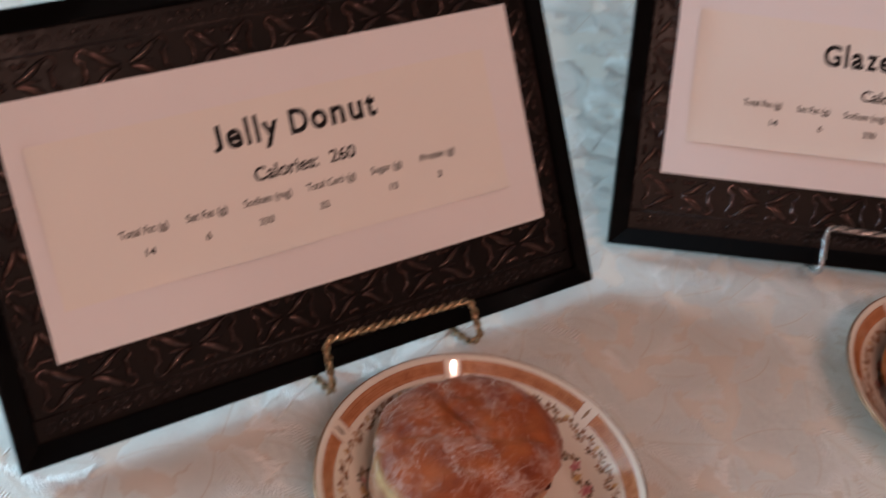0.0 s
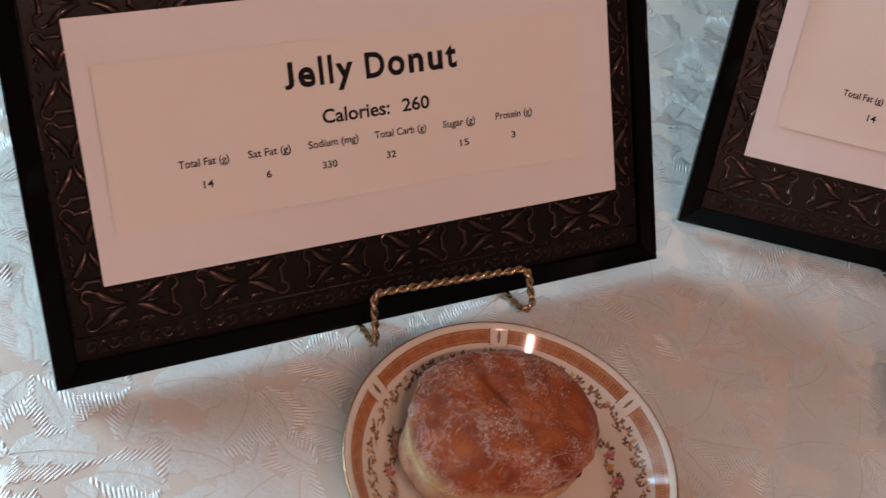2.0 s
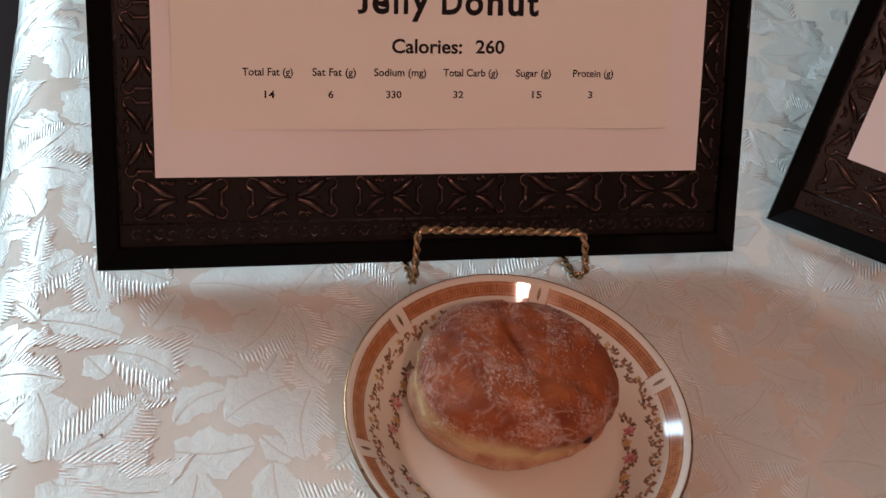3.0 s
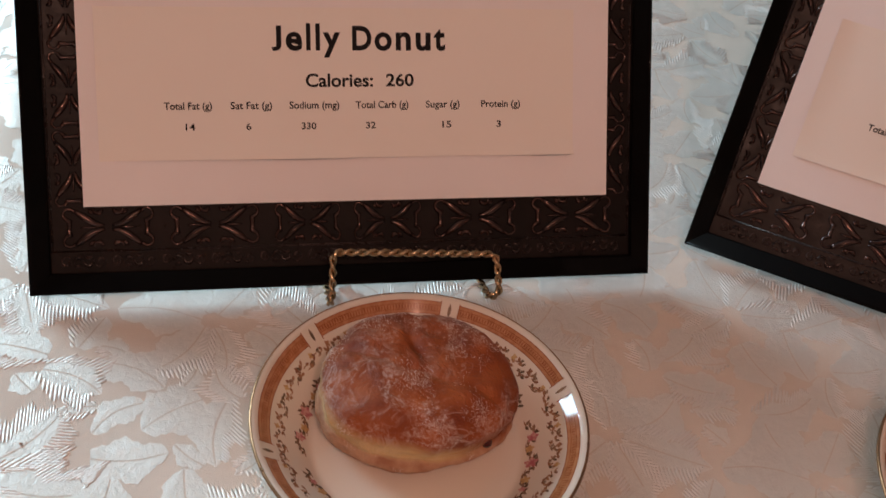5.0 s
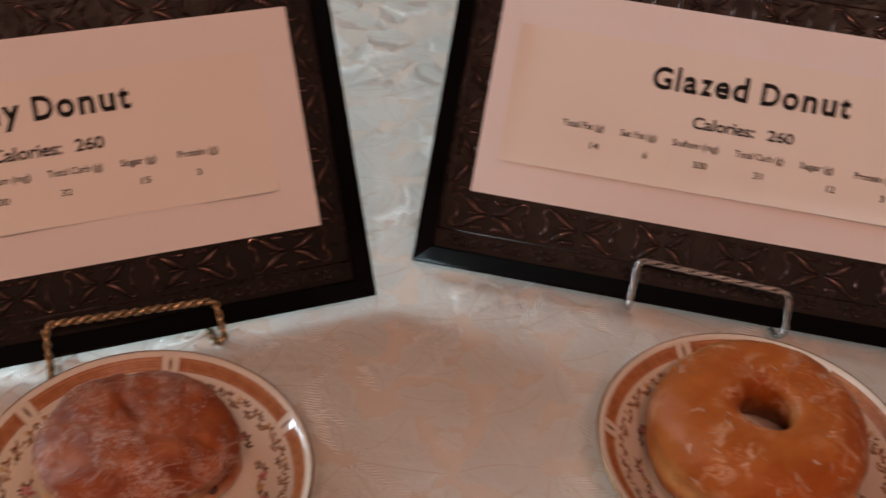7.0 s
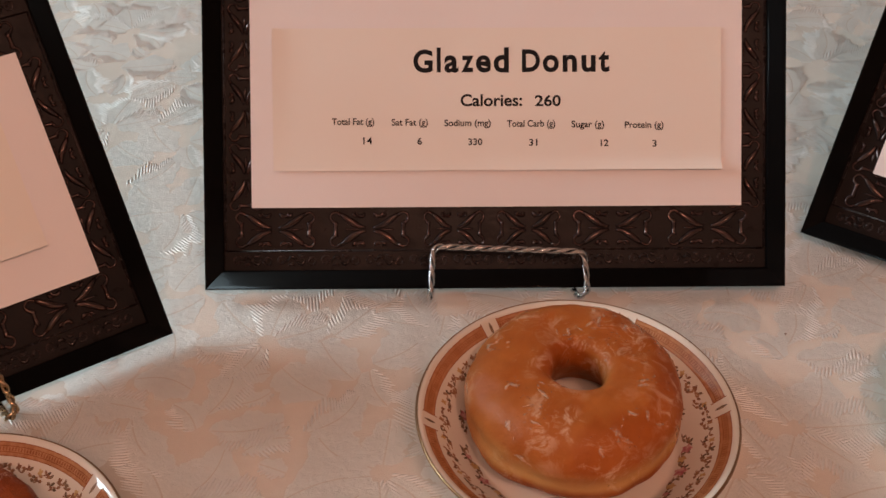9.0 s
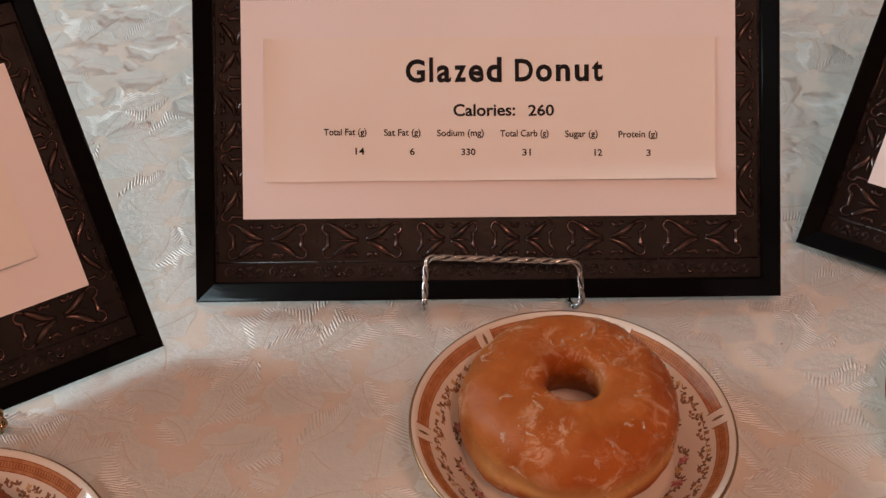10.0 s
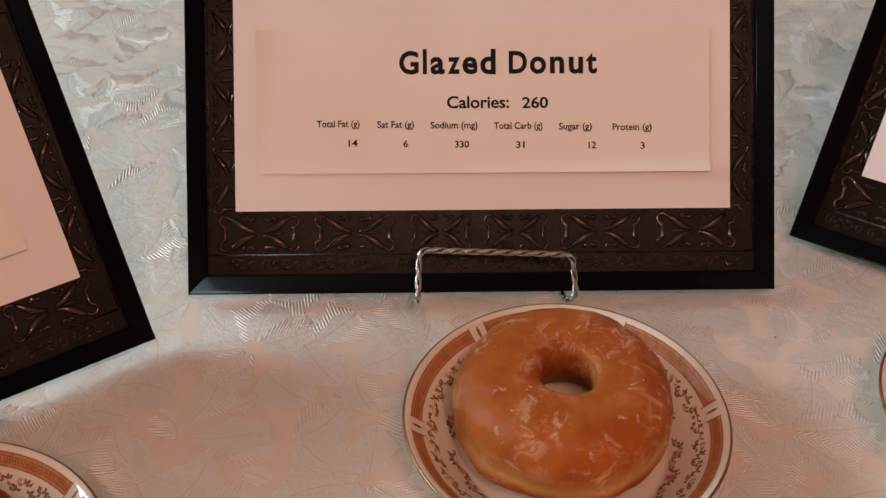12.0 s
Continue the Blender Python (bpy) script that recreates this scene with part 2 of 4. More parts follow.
# ---------------------------------------------------------------- mesh tools
class Shape:
    """Vertices, faces and UVs gathered into one mesh."""

    def __init__(self):
        self.v, self.f, self.uv = [], [], []

    def add(self, verts, faces, uvs=None):
        n = len(self.v)
        self.v += [tuple(p) for p in verts]
        self.f += [tuple(i + n for i in f) for f in faces]
        self.uv += list(uvs) if uvs is not None else [(p[0], p[1]) for p in verts]
        return self

    def grid(self, rows, uvs=None, wrap=False, wrap_rows=False):
        """A sheet of quads over rows of points."""
        nr, nc = len(rows), len(rows[0])
        faces = []
        for i in range(nr if wrap_rows else nr - 1):
            for j in range(nc if wrap else nc - 1):
                a, b = i * nc + j, i * nc + (j + 1) % nc
                c, d = ((i + 1) % nr) * nc + (j + 1) % nc, ((i + 1) % nr) * nc + j
                faces.append((a, b, c, d))
        return self.add([p for r in rows for p in r], faces, uvs)

    def tube(self, path, radii, seg=6, flat=1.0, caps=True):
        """A round bar along a path; flat squeezes it in z."""
        path = [Vector(p) for p in path]
        n = len(path)
        if not hasattr(radii, "__len__"):
            radii = [radii] * n
        up = Vector((0, 0, 1))
        rows = []
        side = None
        for i, p in enumerate(path):
            t = (path[min(i + 1, n - 1)] - path[max(i - 1, 0)]).normalized()
            if side is None:
                ref = up if abs(t.z) < 0.9 else Vector((1, 0, 0))
                side = t.cross(ref).normalized()
            else:
                side = (side - t * side.dot(t)).normalized()
            other = side.cross(t)
            row = []
            for k in range(seg):
                a = 2 * math.pi * k / seg
                q = side * math.cos(a) + other * math.sin(a)
                row.append((p.x + q.x * radii[i], p.y + q.y * radii[i], p.z + q.z * radii[i] * flat))
            rows.append(row)
        self.grid(rows, wrap=True)
        if caps:
            m = len(self.v)
            self.f.append(tuple(range(m - seg, m)))
            self.f.append(tuple(range(m - n * seg + seg - 1, m - n * seg - 1, -1)))
        return self

    def prism(self, outline, z0, z1):
        """An upright block over a flat outline."""
        n = len(outline)
        vs = [(x, y, z0) for x, y in outline] + [(x, y, z1) for x, y in outline]
        fs = [tuple(range(n - 1, -1, -1)), tuple(range(n, 2 * n))] + [(i, (i + 1) % n, n + (i + 1) % n, n + i) for i in range(n)]
        return self.add(vs, fs)

    def box(self, a, b):
        return self.prism([(a[0], a[1]), (b[0], a[1]), (b[0], b[1]), (a[0], b[1])], a[2], b[2])

    def mesh(self, name, material, smooth=True):
        me = bpy.data.meshes.new(name)
        me.from_pydata(self.v, [], self.f)
        layer = me.uv_layers.new(name="UVMap")
        idx = np.zeros(len(me.loops), dtype=np.int32)
        me.loops.foreach_get("vertex_index", idx)
        layer.data.foreach_set("uv", np.array(self.uv, dtype=np.float32)[idx].ravel())
        bm = bmesh.new()
        bm.from_mesh(me)
        bmesh.ops.recalc_face_normals(bm, faces=bm.faces)
        bm.to_mesh(me)
        bm.free()
        if smooth:
            me.polygons.foreach_set("use_smooth", [True] * len(me.polygons))
        me.materials.append(material)
        me.update()
        return me


def part(name, shape, material, parent=None, label="", smooth=True):
    """One mesh object; under a thing where a parent is given."""
    data = shape if isinstance(shape, bpy.types.Mesh) else shape.mesh(name, material, smooth)
    ob = new(name, data)
    ob.parent = parent
    return tagged(ob, label)


def thing(name, m, label, category, group="", kind=""):
    ob = new(name)
    ob.empty_display_size = 0.02
    ob.matrix_world = m
    return tagged(ob, label, category, group, kind)


# ---------------------------------------------------------------- room
def structure(name, shape, material, label, category):
    return tagged(part(name, shape, material, None, smooth=False), label, category, "", "structure")


FLOOR = -TABLE_H
RX0, RX1, RY0, RY1, RZ = WIN_X, 3.0, -2.0, 4.0, 1.75
structure("floor", Shape().box((RX0 - 0.15, RY0 - 0.15, FLOOR - 0.1), (RX1 + 0.15, RY1 + 0.15, FLOOR)), DARK_WOOD, "dark red-brown wooden floor under the table", "floor")
structure("ceiling", Shape().box((RX0 - 0.15, RY0 - 0.15, RZ), (RX1 + 0.15, RY1 + 0.15, RZ + 0.1)), CEILING, "plain warm white plaster ceiling above the table", "ceiling")
structure("wall_east", Shape().box((RX1, RY0, FLOOR), (RX1 + 0.15, RY1, RZ)), WALL, "plain warm plaster wall of the room", "wall")
structure("wall_north", Shape().box((RX0, RY1, FLOOR), (RX1, RY1 + 0.15, RZ)), WALL, "plain warm plaster wall of the room", "wall")
structure("wall_south", Shape().box((RX0, RY0 - 0.15, FLOOR), (RX1, RY0, RZ)), WALL, "plain warm plaster wall of the room", "wall")
west = Shape()
west.box((RX0 - 0.15, RY0, FLOOR), (RX0, WIN_Y0, RZ)).box((RX0 - 0.15, WIN_Y1, FLOOR), (RX0, RY1, RZ))
west.box((RX0 - 0.15, WIN_Y0, FLOOR), (RX0, WIN_Y1, WIN_Z0)).box((RX0 - 0.15, WIN_Y0, WIN_Z1), (RX0, WIN_Y1, RZ))
structure("wall_west", west, WALL, "plain warm plaster wall with a window opening", "wall")

# unseen hanging lamp, an added fixture to carry the two bulbs, over the table
lamp = thing("assumed_pendant_lamp", pose(*LAMP), "assumed brass pendant lamp, added unseen for two warm bulbs", "lamp")
rod = Shape().tube([(0, 0, 0.03), (0, 0, RZ - LAMP.z)], 0.006)
part("rod", rod, BULB_GLASS, lamp)
for b in BULBS:
    q = b - LAMP
    part("arm", Shape().tube([(0, 0, 0.1), (q.x * 0.5, q.y * 0.5, 0.13), (q.x, q.y, 0.1), (q.x, q.y, 0.045)], 0.005), BULB_GLASS, lamp)

# ---------------------------------------------------------------- table and cloth
TX0, TX1, TY0, TY1 = -0.205, 1.35, -0.62, 0.62
EDGE = 0.03
table = thing("table", pose(0, 0, FLOOR), "long dark wooden table under an ivory tablecloth", "table")
top = Shape().box((TX0 + 0.03, TY0 + 0.03, TABLE_H - 0.035), (TX1 - 0.03, TY1 - 0.03, TABLE_H - 0.004))
part("tabletop", top, DARK_WOOD, table, smooth=False)
for lx in (TX0 + 0.1, TX1 - 0.1):
    for ly in (TY0 + 0.1, TY1 - 0.1):
        part("leg", Shape().box((lx - 0.03, ly - 0.03, 0), (lx + 0.03, ly + 0.03, TABLE_H - 0.035)), DARK_WOOD, table, smooth=False)


def fold(d):
    """How far a cloth reaches out and down when it runs d past the start of a rounded edge."""
    if d <= 0:
        return d, 0.0
    turn = d / EDGE
    if turn < math.pi / 2:
        return EDGE * math.sin(turn), EDGE * (math.cos(turn) - 1)
    return EDGE + 0.02 * (1 - math.exp(-(d - EDGE * 1.57) * 8)), -EDGE - (d - EDGE * math.pi / 2)


def cloth_at(s, t, lift=0.0):
    """A point of the cloth from its flat coordinates."""
    ox, zx = fold(TX0 + EDGE - s)
    X = TX0 + EDGE - ox
    if s > TX1 - EDGE:
        o, zx = fold(s - TX1 + EDGE)
        X = TX1 - EDGE + o
    o, zy = fold(TY0 + EDGE - t)
    Y = TY0 + EDGE - o
    if t > TY1 - EDGE:
        o, zy = fold(t - TY1 + EDGE)
        Y = TY1 - EDGE + o
    z = min(zx, zy)
    hang = min(1.0, max(0.0, -z - 0.03) / 0.12)
    X += hang * 0.012 * math.sin(t * 46) if zx < -0.03 else 0
    Y += hang * 0.012 * math.sin(s * 46) if zy < -0.03 else 0
    turn = min(math.pi / 2, max(0.0, (TX0 + EDGE - s) / EDGE))
    return (X - lift * math.sin(turn), Y, z + lift * math.cos(turn))


def spread(a, b, c, d, step, fine):
    """Coordinates from a to d, finer near the folds b and c."""
    return np.concatenate([np.arange(a, b + 0.06, fine), np.arange(b + 0.06, c - 0.06, step), np.arange(c - 0.06, d, fine)])


DROP = 0.32
ss = spread(TX0 - DROP, TX0, TX1, TX1 + DROP, 0.03, 0.008)
ts = spread(TY0 - DROP, TY0, TY1, TY1 + DROP, 0.02, 0.012)
cloth = thing("tablecloth", pose(0, 0, 0), "ivory damask tablecloth with woven leaves, draped over the table", "tablecloth")
sheet = Shape().grid([[cloth_at(s, t) for t in ts] for s in ss], [(s, t) for s in ss for t in ts])
part("ground_weave", sheet, CLOTH, cloth, "matt ivory ground weave")

# woven leaves: one repeat of the pattern, laid side by side
rnd = random.Random(11)
REP_S, REP_T = 0.27, 0.23


def wrapped(a, b, rep):
    d = abs(a - b) % rep
    return min(d, rep - d)


def pattern():
    """Sprays of broad leaves that overlap at a stem, and smaller leaves between them."""
    leaves, discs = [], []

    def fits(mine, slack):
        return all(math.hypot(wrapped(x, p, REP_S), wrapped(y, q, REP_T)) > (r + o) * slack for x, y, r in mine for p, q, o in discs)

    def spots(s, t, a, length, wide):
        return [(s + length * k * math.cos(a), t + length * k * math.sin(a), wide * w) for k, w in ((0.15, 0.6), (0.5, 0.95), (0.85, 0.5))]

    for _ in range(500):
        s, t, turn = rnd.uniform(0, REP_S), rnd.uniform(0, REP_T), rnd.uniform(0, 6.28)
        big = rnd.uniform(0.032, 0.044)
        if not fits([(s, t, big * 0.88)], 0.97):
            continue
        n = rnd.choice((4, 5, 5))
        for k in range(n):
            a = turn + (k - (n - 1) / 2) * rnd.uniform(0.85, 1.05)
            length = big * (1.1 - 0.14 * abs(k - (n - 1) / 2)) * rnd.uniform(0.9, 1.1)
            x, y = s - 0.35 * big * math.cos(turn), t - 0.35 * big * math.sin(turn)
            leaves.append((x + 0.005 * math.cos(a), y + 0.005 * math.sin(a), a, length, length * rnd.uniform(0.30, 0.40), rnd.random(), rnd.random()))
        discs.append((s, t, big * 0.9))
    for size, tries in ((0.034, 1500), (0.025, 1800), (0.016, 1500)):
        for _ in range(tries):
            s, t, a = rnd.uniform(0, REP_S), rnd.uniform(0, REP_T), rnd.uniform(0, 2 * math.pi)
            length, wide = size * rnd.uniform(0.85, 1.15), size * rnd.uniform(0.30, 0.42)
            mine = spots(s, t, a, length, wide)
            if fits(mine, 0.84):
                discs.extend(mine)
                leaves.append((s, t, a, length, wide, rnd.random(), rnd.random()))
    return leaves


LEAVES = pattern()
satin, ribbed = Shape(), Shape()
RIB_STEP = 0.0024


def leaf_half(k, wide, bend, teeth, half):
    """Half the breadth of a leaf at k along its length, with a lobed and toothed edge."""
    lobes = 1 + 0.16 * math.sin(k * 13 + teeth * 6 + half) + 0.07 * math.sin(k * 41 + bend * 9)
    return wide * math.sin(math.pi * min(1.0, k * 0.96 + 0.04) ** 0.85) ** 0.6 * lobes


def rib(s, t, a, length, wide, bend, teeth, half, slant, lift):
    """Floats of thread across one half of a leaf: narrow rounded bars, each running out past the edge by its own amount."""
    n = int(length * 1.3 / RIB_STEP)
    for i in range(n):
        k0 = (i + 0.5) / n
        off = (bend - 0.5) * 0.3 * length * math.sin(math.pi * k0)
        w = leaf_half(k0, wide, bend, teeth, half) * (1 + 0.14 * math.sin(i * 12.9 + teeth * 40))
        if w < 0.0016:
            continue
        m = max(3, int(w / 0.003))
        rows, uvs = [], []
        for j in range(m + 1):
            v = w * (0.5 + 0.62 * j / m)
            u = (k0 - 0.12) * length + slant * v
            slim = 0.5 * RIB_STEP * (0.72 if 0 < j < m else 0.3)
            row = []
            for c, up in ((-1, 0.0), (-0.5, 0.8), (0.5, 0.8), (1, 0.0)):
                pu, pv = u + c * slim, half * v + off
                ps, pt = s + pu * math.cos(a) - pv * math.sin(a), t + pu * math.sin(a) + pv * math.cos(a)
                row.append(cloth_at(ps, pt, lift + up * 0.00026))
                uvs.append((pu + bend, pv + teeth))
            rows.append(row)
        ribbed.grid(rows, uvs)


def woven_leaf(s, t, a, length, wide, bend, teeth):
    """One leaf in two halves, parted by a vein: smooth satin, or thread floats."""
    na, nb = 20, 3
    lift = 0.00003 + 0.00007 * abs(math.sin(bend * 91 + teeth * 57))
    for half in (-1, 1):
        body = 1.0
        if teeth > 0.7 or (teeth > 0.3 and half > 0):
            rib(s, t, a, length, wide, bend, teeth, half, 0.55 if bend > 0.4 else 0.9, lift)
            body = 0.6
        rows, uvs = [], []
        for i in range(na + 1):
            k = i / na
            w = leaf_half(k, wide, bend, teeth, half) * body
            off = (bend - 0.5) * 0.3 * length * math.sin(math.pi * k)
            vein = min(0.0004, w * 0.3)
            row = []
            for j in range(nb + 1):
                c = j / nb
                u, v = k * length, half * (vein + c * max(w - vein, 0.0001)) + off
                ps, pt = s + u * math.cos(a) - v * math.sin(a), t + u * math.sin(a) + v * math.cos(a)
                row.append(cloth_at(ps, pt, lift + 0.00004 * math.sin(math.pi * c)))
                uvs.append((u + bend, v + teeth))
            rows.append(row)
        satin.grid(rows, uvs)


for i in range(-2, 5):
    for j in range(-3, 3):
        for s, t, a, length, wide, bend, teeth in LEAVES:
            ps, pt = s + i * REP_S, t + j * REP_T + (i % 2) * REP_T / 2
            if -0.38 < ps < 0.95 and -0.5 < pt < 0.6:
                woven_leaf(ps, pt, a, length, wide, bend, teeth)
for name, shape, mat, label in (("satin_leaves", satin, SATIN, "smooth satin leaves"), ("ribbed_leaves", ribbed, RIBBED, "ribbed lustrous leaves")):
    tagged(part(name, shape, mat, cloth, label), kind="stuff")

# ---------------------------------------------------------------- framed signs
FW, FH, RAIL, DEEP = 0.305, 0.190, 0.0095, 0.0060
PANEL_N, SHEET_N, CARD_N = -0.0032, -0.0009, -0.0006


def rail_mesh(length):
    """One mitred bar of moulding along x, its outer edge just past y = 0."""
    prof = [(-0.0011, -DEEP), (-0.0011, -0.0010), (-0.0008, -0.0003), (-0.0002, 0.0), (0.0014, 0.0001), (0.0045, 0.0002), (0.0080, 0.0003), (0.0086, 0.0002), (0.0090, -0.0002), (0.0091, -0.0010), (0.0091, -DEEP)]
    rows = [[(-length / 2 + w, w, n) for w, n in prof], [(length / 2 - w, w, n) for w, n in prof]]
    sh = Shape().grid(rows, wrap=True)
    sh.f += [tuple(range(len(prof))), tuple(range(2 * len(prof) - 1, len(prof) - 1, -1))]
    return sh.mesh("rail", LACQUER)


RAIL_LONG, RAIL_SHORT = rail_mesh(FW), rail_mesh(FH)


def bez(p0, p1, p2, p3, n=9):
    out = []
    for i in range(n):
        t = i / (n - 1)
        a, b, c, d = (1 - t) ** 3, 3 * t * (1 - t) ** 2, 3 * t * t * (1 - t), t ** 3
        out.append(tuple(a * p0[k] + b * p1[k] + c * p2[k] + d * p3[k] for k in (0, 1)))
    return out


def ornament_mesh(name):
    """A pressed cross of four flaring arms that end in ring-shaped knobs, 41 by 18 mm."""
    sh = Shape()

    def wire(pts, radii, flat=0.75):
        at = np.linspace(0, 1, len(radii))
        sh.tube([(x, y, 0) for x, y in pts], [float(np.interp(i / (len(pts) - 1), at, radii)) for i in range(len(pts))], 8, flat)

    for sx in (-1, 1):
        for sy in (-1, 1):
            arm = bez((sx * 0.0016, sy * 0.0009), (sx * 0.0065, sy * 0.0012), (sx * 0.0095, sy * 0.0040), (sx * 0.0148, sy * 0.0080))
            wire(arm, (0.0006, 0.0013, 0.0019, 0.0018, 0.0009), 0.6)
            knob = [(sx * (0.0172 + 0.0026 * math.cos(a)), sy * (0.0061 + 0.0026 * math.sin(a))) for a in np.linspace(2.7, -1.5, 13)]
            wire(knob, (0.0009, 0.0007, 0.0007, 0.0012), 0.9)
            curl = [(sx * (0.0046 + 0.0020 * math.cos(a)), sy * (0.0083 + 0.0016 * math.sin(a))) for a in np.linspace(0.4, -3.3, 10)]
            wire(curl, (0.0004, 0.0007, 0.0013, 0.0006))
            wire([(sx * 0.0060, sy * 0.0062), (sx * 0.0078, sy * 0.0072), (sx * 0.0086, sy * 0.0086)], (0.0005, 0.0011, 0.0004))
        wire([(sx * 0.0172, y) for y in np.linspace(-0.0038, 0.0038, 7)], (0.0015, 0.0010, 0.0015), 0.8)
        wire([(sx * x, 0) for x in np.linspace(0.0045, 0.0125, 5)], (0.0002, 0.0006, 0.0003))
    return sh.mesh(name, RELIEF)


def scroll_mesh():
    """One wave of the running scroll of the narrow border: a curl and two leaves."""
    sh = Shape()
    s = [(0.0029 * math.cos(a) * (1 - a / 10) - 0.002, 0.0029 * math.sin(a) * (1 - a / 10)) for a in np.linspace(0, 7.0, 16)]
    sh.tube([(x, y, 0) for x, y in s], [0.0003 + 0.0004 * (i / 15) for i in range(16)], 6, 0.8)
    sh.tube([(x, y, 0) for x, y in bez((0.001, -0.0010), (0.003, 0.0035), (0.0050, 0.003), (0.0068, -0.0026), 9)], [0.0003, 0.0005, 0.0008, 0.0010, 0.0010, 0.0008, 0.0006, 0.0004, 0.0003], 6, 0.7)
    sh.tube([(x, y, 0) for x, y in bez((0.0016, -0.0028), (0.003, -0.0016), (0.004, -0.0016), (0.0048, -0.0030), 6)], [0.0003, 0.0006, 0.0009, 0.0009, 0.0006, 0.0003], 6, 0.7)
    return sh.mesh("scroll", BORDER)


ORNAMENT, SCROLL = ornament_mesh("ornament"), scroll_mesh()
BAND_ORNAMENTS = ((-0.1165, 1.0), (-0.0668, 1.0), (-0.0220, 0.76), (0.0175, 0.80), (0.0620, 1.0), (0.1125, 1.0))


def glyphs(body, weight):
    """The flat outline mesh of some printed characters, and its points."""
    cu = bpy.data.curves.new("lettering", "FONT")
    cu.body, cu.size, cu.offset, cu.resolution_u = body, 1.0, weight, 4
    tmp = new("lettering", cu)
    me = bpy.data.meshes.new_from_object(tmp.evaluated_get(bpy.context.evaluated_depsgraph_get()))
    bpy.data.objects.remove(tmp)
    co = np.empty(len(me.vertices) * 3, dtype=np.float32)
    me.vertices.foreach_get("co", co)
    return me, co.reshape(-1, 3)


def fill(co, box):
    lo, hi = co.min(0), co.max(0)
    co[:, 0] = box[0] + (co[:, 0] - lo[0]) / (hi[0] - lo[0]) * (box[1] - box[0])
    co[:, 1] = box[2] + (co[:, 1] - lo[1]) / (hi[1] - lo[1]) * (box[3] - box[2])
    return co


def lettering(body, box, parent, weight=0.0):
    """Printed words that fill a box (left, right, bottom, top)."""
    me, co = glyphs(body, weight)
    fill(co, box)
    co[:, 2] = [CARD_N + card_lift(parent, x, y) + 0.00006 for x, y in co[:, :2]]
    me.vertices.foreach_set("co", co.ravel())
    me.materials.clear()
    me.materials.append(INK)
    me.update()
    return part("lettering", me, INK, parent)


# width, space before, space after, bottom and top of a letter of the bold face, in thousandths of its size
FACE = {"J": (331, 5, 72, -12, 640), "e": (503, 38, 40, -12, 480), "l": (246, 66, 66, 0, 700), "y": (474, 8, 8, -185, 470), "D": (630, 78, 38, 0, 640), "o": (537, 38, 38, -12, 480), "n": (537, 68, 64, 0, 480), "u": (537, 64, 68, -12, 470), "t": (347, 18, 24, -10, 585), "G": (637, 38, 50, -12, 650), "a": (494, 34, 60, -12, 480), "z": (397, 28, 28, 0, 470), "d": (537, 38, 66, -12, 700), " ": (226, 0, 0, 0, 0)}


def title(body, left, right, base, parent, drop=0.0):
    """A bold headline from left to right on a base line, letter by letter; drop: how far the line sinks on its way."""
    size = (right - left) / sum(FACE[c][0] for c in body)
    sh, at = Shape(), left
    for c in body:
        width, before, after, low, high = FACE[c]
        if c != " ":
            me, co = glyphs(c, 0.03)
            sink = base - drop * (at - left) / (right - left)
            fill(co, (at + before * size, at + (width - after) * size, sink + low * size, sink + high * size))
            faces = [tuple(p.vertices) for p in me.polygons]
            sh.add([(x, y, CARD_N + card_lift(parent, x, y) + 0.00006) for x, y in co[:, :2]], faces)
            bpy.data.meshes.remove(me)
        at += width * size
    return part("headline", sh, INK, parent, smooth=False)


def card_lift(card, x, y):
    """How far the glued card stands off the sheet: it curls at places along its edges."""
    u0, u1, v0, v1 = card["rim"]
    k, l = (x - u0) / (u1 - u0), (y - v0) / (v1 - v0)
    seed = card["curl"]
    edge = max(0.0, 1 - l / 0.12) ** 2 * (seed * (0.12 + 0.75 * k * k) + (1 - seed) * (math.exp(-((k - 0.40) / 0.14) ** 2) + math.exp(-((k - 0.93) / 0.10) ** 2))) * 0.0034
    side = max(0.0, 1 - k / 0.05) ** 2 * (0.15 + 0.85 * l) * 0.0022 * (1 - 0.6 * seed)
    return edge + side + 0.00005


